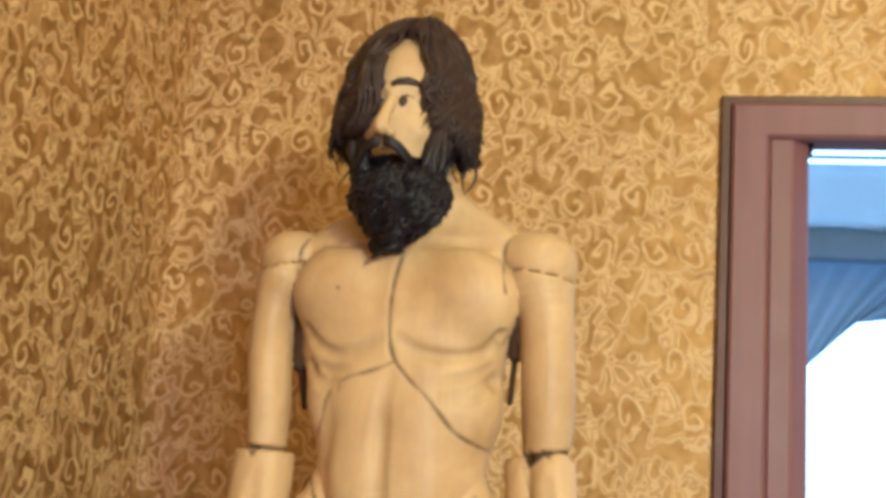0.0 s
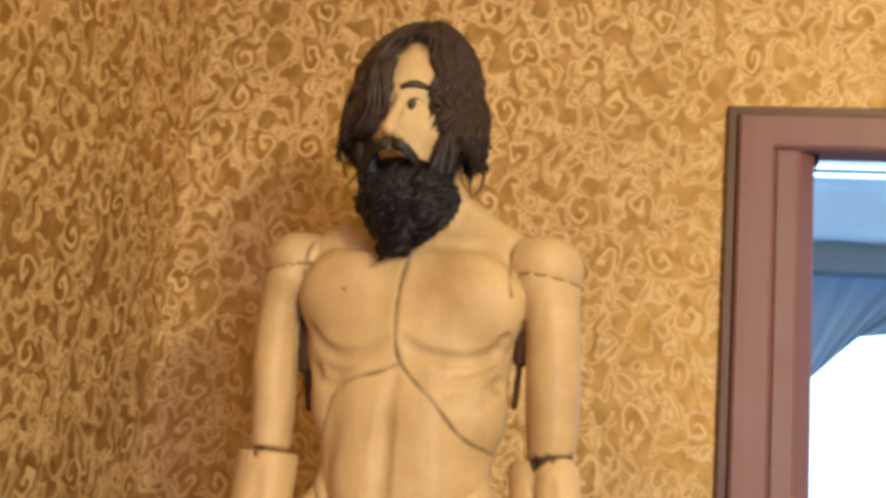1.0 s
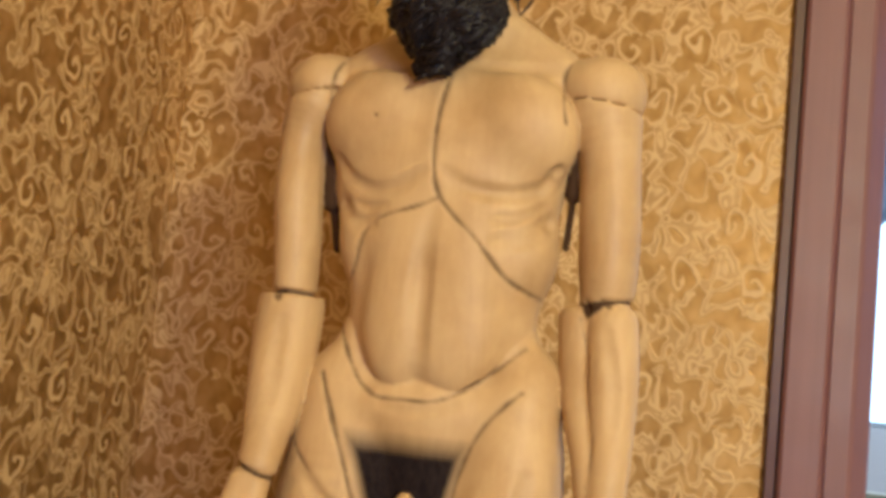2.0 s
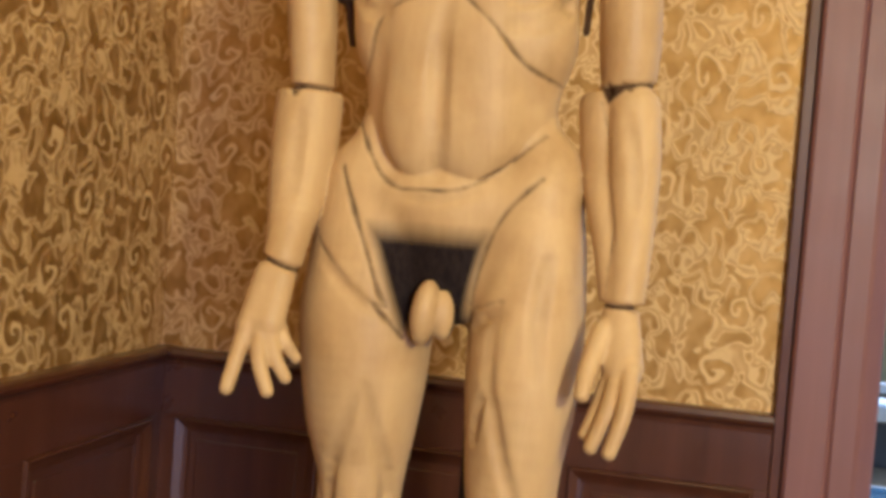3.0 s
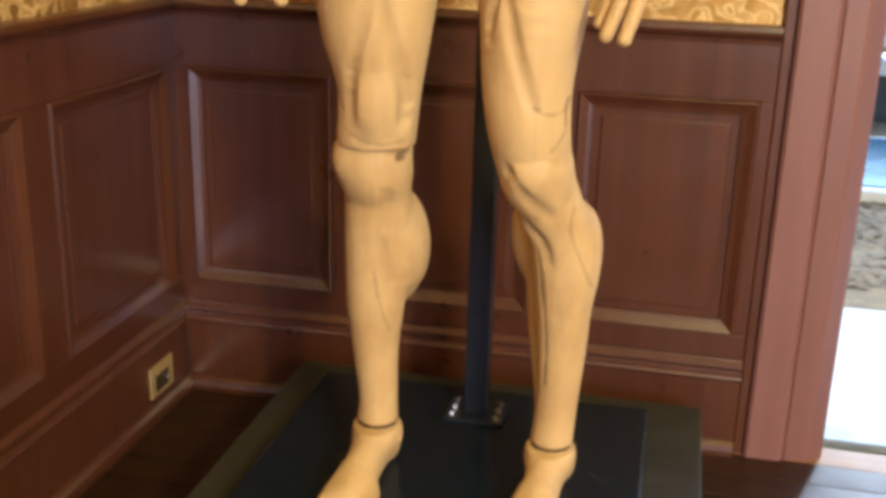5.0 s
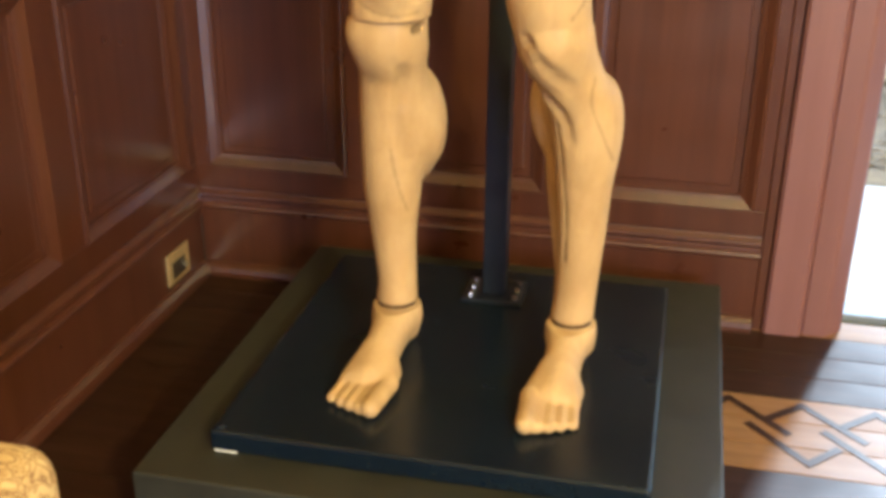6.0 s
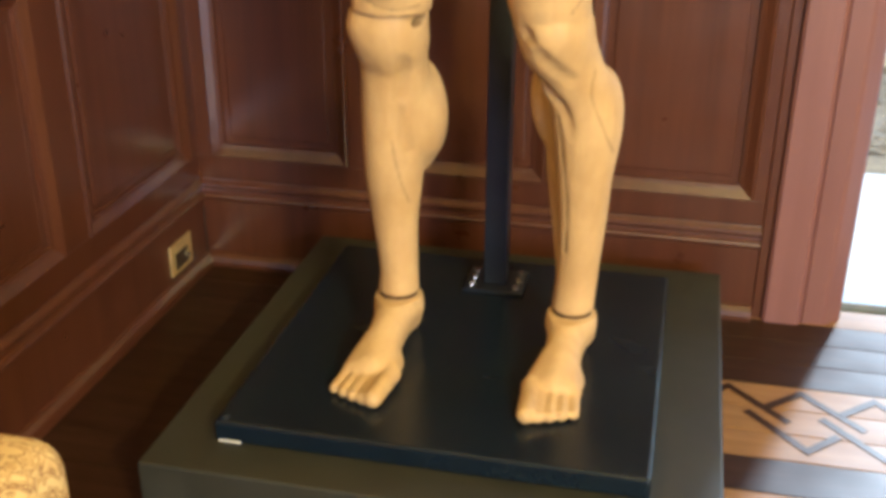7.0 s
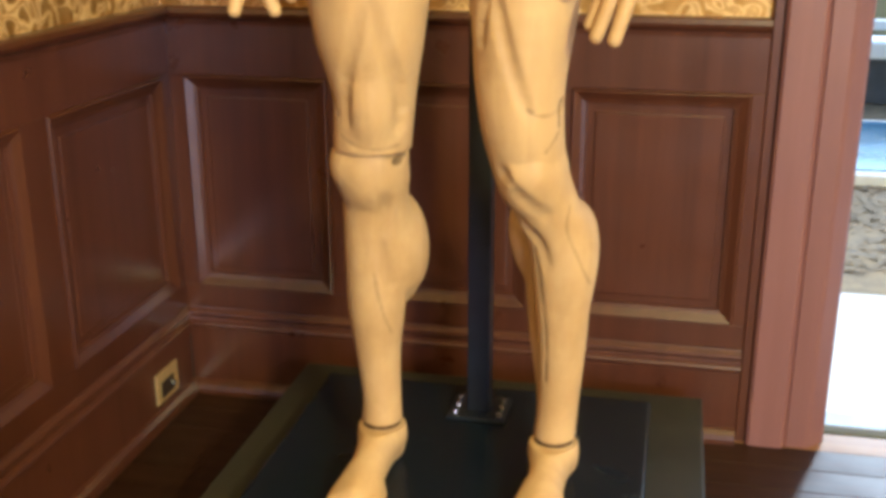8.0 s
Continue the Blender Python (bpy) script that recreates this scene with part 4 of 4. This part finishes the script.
def hair_bm():
    rnd = random.Random(11)
    bm = bmesh.new()
    c, r = Vector((0.695, -0.625, 1.872)), Vector((0.091, 0.104, 0.116))
    # wavy clumps fall to both sides from a parting
    for i in range(84):
        side = -1 if i % 2 else 1
        back = (i // 2) / 41
        first = 0.30 if side > 0 else 0.10
        phi = side * (first + (2.9 - first) * back ** 1.15)
        spread = (0.34 if side > 0 else 0.46) * max(0.12, 1 - 1.3 * back)
        low = rnd.uniform(1.768, 1.805) - 0.012 * (0.25 < back < 0.45) + 0.012 * (back < 0.12)
        wave, phase, amp = rnd.uniform(70, 120), rnd.uniform(0, 6.28), rnd.uniform(0.006, 0.014)
        bulk, flip = rnd.uniform(0.98, 1.09), rnd.uniform(-0.5, 1.6)
        for j in range(24):
            dphi, lift, end = rnd.gauss(0, 0.075), bulk + rnd.uniform(-0.03, 0.05), low + rnd.uniform(-0.008, 0.022)
            jit = rnd.uniform(-0.9, 0.9)
            pts = []
            for k in range(7):
                s = k / 6
                th = 0.10 + 1.42 * s
                a = phi + dphi + side * spread * s
                part_off = 0.022 * (1 - s) ** 2
                pts.append(c + Vector((r.x * lift * math.sin(th) * math.sin(a) + part_off, -r.y * lift * math.sin(th) * math.cos(a), r.z * lift * math.cos(th))))
            base = pts[-1]
            out = Vector((math.sin(a), -math.cos(a), 0))
            for k in range(1, 10):
                s = k / 9
                z = base.z + (end - base.z) * s
                pts.append(Vector((base.x, base.y, z)) + out * (0.009 * math.sin(s * 2.4) + 0.006 * flip * s * s - 0.010 * s * (back < 0.2)))
            for k, p in enumerate(pts):
                grow = min(1.0, k / 6) * (1.0 + 0.5 * max(0, k - 8) / 7)
                w = phase + jit + p.z * wave
                p += Vector((amp * grow * math.sin(w) * abs(math.cos(a)), amp * grow * math.sin(w) * math.sin(a), 0)) + out * (0.5 * amp * grow * math.cos(w))
            lock(bm, pts, rnd.uniform(0.0011, 0.0027), 4)
    # a few loose strands stand off the outline
    for i in range(26):
        side = -1 if i % 2 else 1
        a, z0, bow = side * rnd.uniform(1.1, 2.0), rnd.uniform(1.80, 1.88), rnd.uniform(0.006, 0.020)
        pts = []
        for k in range(9):
            s = k / 8
            out = Vector((math.sin(a), -math.cos(a), 0))
            pts.append(Vector((c.x, c.y, z0 - 0.085 * s)) + Vector((r.x * out.x, r.y * out.y, 0)) * 1.08 + out * (bow * math.sin(s * 4.5 + i)))
        lock(bm, pts, 0.0013, 4)
    # strands hang over the brow in front of one eye
    for i in range(60):
        pts = []
        x0, y0, bend, own = rnd.uniform(0.658, 0.684), rnd.uniform(-0.750, -0.732), rnd.uniform(0.003, 0.010), rnd.uniform(-0.8, 0.8)
        for k in range(9):
            s = k / 8
            pts.append(Vector((x0 - 0.030 * s ** 1.4 - bend * math.sin(own + s * 7.0), y0 + 0.012 * s + 0.6 * bend * math.cos(own + s * 7.0), 1.900 - rnd.uniform(0.118, 0.124) * s)))
        lock(bm, pts, rnd.uniform(0.0010, 0.0020), 4)
    # locks sweep sideways from the parting over the top of the brow
    for i in range(380):
        side = 1 if i % 3 == 0 else -1
        a0, lift, turn = rnd.uniform(0.0, 0.45), 1.03 + 0.07 * rnd.random(), rnd.uniform(0.05, 1.0)
        reach = 0.88 + 0.18 * rnd.random() + 0.40 * turn * turn
        pts = []
        for k in range(8):
            s = k / 7
            th, a = 0.05 + reach * s, side * (a0 + turn * s)
            pts.append(c + Vector((r.x * lift * math.sin(th) * math.sin(a) + 0.022 * (1 - s), -r.y * lift * math.sin(th) * math.cos(a), r.z * lift * math.cos(th))))
        lock(bm, pts, rnd.uniform(0.0014, 0.0030), 4)
    # full curly beard hanging from jaw and cheeks
    bmesh.ops.create_icosphere(bm, subdivisions=3, radius=1.0, matrix=Matrix.Translation((0.711, -0.690, 1.688)) @ Matrix.Diagonal((0.050, 0.046, 0.056, 1)))
    for i in range(130):
        a0, el0 = rnd.uniform(-1.6, 1.6), rnd.uniform(-1.15, 0.42)
        phase, amp, turn, sway, bulk = rnd.uniform(0, 6.28), rnd.uniform(0.005, 0.012), rnd.uniform(8, 13), rnd.uniform(-0.35, 0.35), rnd.uniform(0.88, 1.10)
        for j in range(17):
            a, el = a0 + rnd.gauss(0, 0.10), el0 + rnd.gauss(0, 0.09)
            low = max(0.0, -el)
            own, puff = phase + rnd.uniform(-0.5, 0.5), bulk + rnd.uniform(-0.05, 0.05)
            pts = []
            for k in range(11):
                s = k / 10
                e = max(-1.5, el - 0.80 * s)
                w = max(0.22, math.cos(e))
                b = a + sway * s
                x = 0.711 + 0.066 * puff * w * math.sin(b) - 0.018 * low * s
                y = -0.690 - 0.060 * puff * w * math.cos(b)
                z = 1.704 + 0.058 * puff * math.sin(e) - 0.020 * low * s - 0.006 * s
                if abs(a) < 0.6:
                    z -= 0.010 * s * (1 if el < 0 else 0.3)
                curl = amp * (0.5 + 0.7 * s)
                pts.append(Vector((x, y, z)) + Vector((curl * math.sin(own + s * turn), 0.7 * curl * math.cos(own + s * turn), curl * 0.5 * math.sin(own * 2 + s * turn))))
            lock(bm, pts, rnd.uniform(0.0009, 0.0020), 4)
    for side in (-1, 1):
        # sideburns join hair and beard
        for i in range(34):
            x0 = 0.702 + side * rnd.uniform(0.052, 0.074)
            y0 = rnd.uniform(-0.705, -0.650)
            pts = [Vector((x0 - side * 0.008 * s + 0.004 * math.sin(7 * s + i), y0 - 0.012 * s, 1.815 - 0.100 * s)) for s in (0, 0.2, 0.4, 0.6, 0.8, 1.0)]
            lock(bm, pts, 0.0046)
        # drooping moustache
        for i in range(40):
            drop = rnd.uniform(0.030, 0.042)
            pts = [Vector((0.692 + side * (0.003 + 0.044 * s), -0.757 + 0.034 * s * s + 0.003 * math.sin(i), 1.765 - 0.0022 * (i % 5) - drop * s * s)) for s in (0, 0.25, 0.5, 0.75, 1.0)]
            lock(bm, pts, 0.0020)
    # painted brow and lid lines
    for x, d in ((0.694, 1), (0.684, -1)):
        for up in (0.0, 0.0028):
            lock(bm, [Vector((x + d * 0.046 * s, -0.7395 + 0.020 * s * s + up, 1.849 + up + 0.011 * math.sin(0.35 + s * 2.4))) for s in (0, 0.25, 0.5, 0.75, 1.0)], 0.0026)
        lock(bm, [Vector((x + d * (0.003 + 0.038 * s), -0.7305 + 0.014 * s * s, 1.831 + 0.009 * math.sin(s * 3.1))) for s in (0, 0.25, 0.5, 0.75, 1.0)], 0.0018)
        lock(bm, [Vector((x + d * (0.006 + 0.030 * s), -0.7300 + 0.013 * s * s, 1.824 - 0.004 * math.sin(s * 3.1))) for s in (0, 0.25, 0.5, 0.75, 1.0)], 0.0009)
        lock(bm, [Vector((x + d * (0.010 + 0.016 * s), -0.7295 + 0.004 * s, 1.829)) for s in (0, 0.2, 0.4, 0.6, 0.8, 1.0)], 0.0050)
    return bm


def mannequin():
    verts, faces, tint, joint_and_shade, tuft = carved_figure()
    me = bpy.data.meshes.new("mannequin")
    extra = hair_bm()
    hv = np.array([v.co for v in extra.verts])
    extra.verts.index_update()
    hf = [[v.index + len(verts) for v in f.verts] for f in extra.faces]
    extra.free()
    me.from_pydata(np.concatenate((verts, hv)).tolist(), [], faces.tolist() + hf)
    me.materials.append(CARVED)
    me.materials.append(SEAM)
    me.materials.append(HAIR)
    me.polygons.foreach_set("material_index", np.concatenate((tint, np.full(len(hf), 2, np.int32))).astype(np.int32))
    me.polygons.foreach_set("use_smooth", [True] * len(me.polygons))
    for name, values in (("joint_and_shade", joint_and_shade), ("tuft", tuft)):
        at = me.attributes.new(name, "FLOAT", "POINT")
        at.data.foreach_set("value", np.concatenate((values, np.zeros(len(hv)))).astype(np.float32))
    me.update()
    return tagged(new("mannequin", me), "life-size jointed pale wooden lay figure with dark hair and beard", "mannequin")


mannequin()

# ---- upholstered stool by the panelled wall ----
stool = thing("stool", "padded stool covered in cream fabric with brown flowers", "stool", at=(0.270, -1.550, -0.0))
bm = box_bm(-0.245, 0.245, -0.235, 0.235, 0.345, 0.480, 0.035, 4)
for v in bm.verts:
    if v.co.z > 0.445:
        v.co.z += 0.020 * (1 - (v.co.x / 0.245) ** 2) * (1 - (v.co.y / 0.235) ** 2)
part("cushion", bm, FABRIC, stool, "floral cream cushion", True)
bm = box_bm(-0.238, 0.238, -0.228, 0.228, 0.285, 0.350, 0.008)
part("apron", bm, FABRIC, stool)
for sx in (-1, 1):
    for sy in (-1, 1):
        part("leg", cyl_bm((sx * 0.205, sy * 0.195, 0.0), (sx * 0.205, sy * 0.195, 0.290), 0.014, 0.024, 12), MAHOGANY, stool, "dark turned wooden leg")

# ---- outside the doorway ----
tagged(part("ground", box_bm(-400, 400, -400, 800, -0.40, -0.125), GRAVEL), "grey-brown gravel garden ground beyond the terrace", "ground", kind="structure")
tagged(part("terrace_slab", box_bm(-1.0, 5.0, 0.152, 1.03, -0.125, -0.035, 0.006), STONE), "sunlit pale stone terrace slab outside the doorway", "terrace", kind="structure")
tagged(part("pool_edge", box_bm(0.2, 6.0, 2.62, 3.85, -0.125, -0.072, 0.01), STONE), "pale stone rim round a shallow garden pool", "pool rim", kind="structure")
tagged(part("water", box_bm(0.35, 5.85, 2.70, 3.78, -0.0715, -0.066), WATER), "still blue water of a shallow garden pool", "water", kind="structure")
wall = thing("garden_wall", "low dark garden wall with white coping and rail", "wall", at=(3.0, 4.6, -0.10))
part("body", box_bm(-3.0, 5.0, 0.0, 0.25, -0.025, 0.245, 0.008), DARK_STONE, wall)
part("coping", box_bm(-3.05, 5.05, -0.05, 0.30, 0.2455, 0.340, 0.01), WHITE_PAINT, wall, "white coping")
part("rail", box_bm(-3.0, 5.0, 0.08, 0.14, 0.400, 0.455, 0.01), WHITE_PAINT, wall, "white rail")
for i in range(6):
    part("rail_post", box_bm(-2.9 + i * 1.5, -2.84 + i * 1.5, 0.085, 0.135, 0.3405, 0.399), WHITE_PAINT, wall)
tagged(part("far_wall", box_bm(-6.0, 16.0, 8.0, 8.3, -0.125, 0.58, 0.01), OCHRE), "long low ochre rendered wall at the garden's end", "wall", kind="structure")

haze, ht, hb = material("bright_haze", 1.0)
hb.inputs["Emission Color"].default_value, hb.inputs["Emission Strength"].default_value = (0.62, 0.84, 1.0, 1.0), 2.2
hb.inputs["Base Color"].default_value = (0.0, 0.0, 0.0, 1.0)
tagged(part("backdrop", box_bm(-300, 420, 420, 421, -0.125, 190), haze), "bright white hazy sky far beyond the garden", "sky", kind="structure")

rnd = random.Random(5)
bm = bmesh.new()
for i in range(2600):
    x, y, s = rnd.uniform(0.9, 3.6), rnd.uniform(1.45, 2.6), rnd.uniform(0.012, 0.028)
    m = Matrix.Translation((x, y, -0.121 + rnd.uniform(0, 0.008))) @ Euler((rnd.uniform(-0.2, 0.2), rnd.uniform(-0.2, 0.2), rnd.uniform(0, 6.28))).to_matrix().to_4x4()
    vs = [bm.verts.new(m @ Vector(p)) for p in ((-s, 0, 0), (-s * 0.2, -s * 0.5, s * 0.15), (s, 0, 0.1 * s), (-s * 0.2, s * 0.5, s * 0.15))]
    bm.faces.new(vs)
tagged(part("leaf_litter", bm, LEAF), "scattered dry brown leaves on the gravel", "leaves", kind="stuff")

porch = thing("porch_awning", "pale blue cloth awning with thin slats and tied curtain", "awning", at=(2.4, 1.5, 0.0))
bm = bmesh.new()
rows = []
N = 120
for j in range(5):
    row = []
    for i in range(N + 1):
        u = i / N
        x = -1.6 + 3.6 * u
        low = 2.215 + 0.012 * abs(math.sin(u * 34))
        z = 2.45 + (low - 2.45) * j / 4
        row.append(bm.verts.new((x, 0.008 * math.sin(u * 70) * j / 4, z)))
    rows.append(row)
for a, c in zip(rows, rows[1:]):
    for i in range(N):
        bm.faces.new((a[i], a[i + 1], c[i + 1], c[i]))
bmesh.ops.solidify(bm, geom=bm.faces[:], thickness=0.003)
part("valance", bm, VALANCE, porch, "pale blue scalloped valance", True)
part("beam", box_bm(-1.7, 2.1, 0.02, 0.10, 2.125, 2.245, 0.004), BEAM_PAINT, porch, "grey-blue beam")
for z, high in ((2.466, 0.013), (2.497, 0.005), (2.522, 0.016)):
    part("slat", box_bm(-1.7, 2.1, -0.004, 0.004, z, z + high, 0.001), BEAM_PAINT, porch, "thin grey slat")
bm = bmesh.new()
rows = []
M = 16
for j in range(M + 1):
    v = j / M
    row = []
    for i in range(N + 1):
        u = i / N
        xt = -1.10 + 2.6 * u
        if u < 0.32:
            k = u / 0.32
            xb, zb = -1.06 + 0.40 * k, 1.53 + 0.40 * k
        else:
            k = (u - 0.32) / 0.68
            xb, zb = -0.66 + 2.1 * k, 1.93 + 0.05 * math.sin(k * 3.1)
        x, z = xt + (xb - xt) * v, 2.19 + (zb - 2.19) * v
        row.append(bm.verts.new((x, 0.13 + 0.022 * math.sin(u * 95 + v * 2.0) * (0.4 + 0.6 * v), z)))
    rows.append(row)
for a, c in zip(rows, rows[1:]):
    for i in range(N):
        bm.faces.new((a[i], a[i + 1], c[i + 1], c[i]))
bmesh.ops.solidify(bm, geom=bm.faces[:], thickness=0.002)
part("curtain", bm, DRAPE, porch, "blue-grey tied-back curtain", True)
for x in (-1.62, 2.02):
    part("post", box_bm(x - 0.04, x + 0.04, 0.02, 0.10, -0.125, 2.124, 0.004), BEAM_PAINT, porch, "grey-blue post")

# ---- parquet: boards, border bands and inlay, in the one floor ----
floor = bpy.data.objects["floor"]


def shared(name, size, mat, bevel=0.0012):
    bm = box_bm(-size[0] / 2, size[0] / 2, -size[1] / 2, size[1] / 2, -0.011, 0.0, bevel, 1)
    me = bpy.data.meshes.new(name)
    bm.to_mesh(me)
    bm.free()
    me.materials.append(mat)
    return me


def lay(name, me, x, y, z=0.0, turn=0.0):
    ob = new(name, me)
    ob.parent = floor
    ob.matrix_basis = pose(x, y, z, 0, 0, turn)
    return ob


bm = box_bm(3.5, ROOM_X, -5.183, -0.02, -0.011, 0.0)
box_bm(0.0, ROOM_X, ROOM_Y, -5.184, -0.011, 0.0, bm=bm)
part("floor_field", bm, FLOOR_DARK, floor)
KINDS = {}
for kind, mat, wide in (("board", FLOOR_DARK, 0.0885), ("dark", FLOOR_DARK, 0.0835), ("band", FLOOR_DARK, 0.0935), ("light", FLOOR_LIGHT, 0.0765)):
    KINDS[kind] = [shared(kind + "_full", (0.698, wide), mat), shared(kind + "_half", (0.348, wide), mat)]


def course(name, kind, y, shifted, start=0):
    """One row of boards from wall to wall; shifted rows begin and end with a half board."""
    x = 0.0
    while x < 3.45:
        half = shifted and (x == 0.0 or x > 3.1)
        long = 0.35 if half else 0.70
        use = "dark" if kind == "light" and x + long < start else kind
        lay(name, KINDS[use][1 if half else 0], x + long / 2, y)
        x += long


for kind, y0, n, wide in (("dark", -0.020, 3, 0.085), ("light", -0.275, 3, 0.078), ("band", -0.509, 1, 0.095), ("light", -0.604, 1, 0.078)):
    for j in range(n):
        course("border_strip", kind, y0 - (j + 0.5) * wide, True, 1.1)
for j in range(50):
    course("board", "board", -0.7275 - j * 0.09, j % 2)
course("door_board", "light", 0.0175, True)
# inlaid border: two rows of interlocking hooked strips


def strip(x0, y0, x1, y1, z):
    long = math.hypot(x1 - x0, y1 - y0)
    me = INLAY.setdefault(round(long, 3), None) or shared("inlay", (long + 0.014, 0.0145), FLOOR_DARK, 0.0)
    INLAY[round(long, 3)] = me
    lay("inlay_strip", me, (x0 + x1) / 2, (y0 + y1) / 2, z, math.degrees(math.atan2(y1 - y0, x1 - x0)))


INLAY = {}
for i in range(18):
    x = 1.155 + i * 0.125
    strip(x, -0.297, x + 0.093, -0.392, 0.0012)
    strip(x, -0.297, x - 0.058, -0.350, 0.0016)
    strip(x + 0.033, -0.378, x + 0.123, -0.478, 0.0012)
    strip(x + 0.123, -0.478, x + 0.172, -0.428, 0.0016)
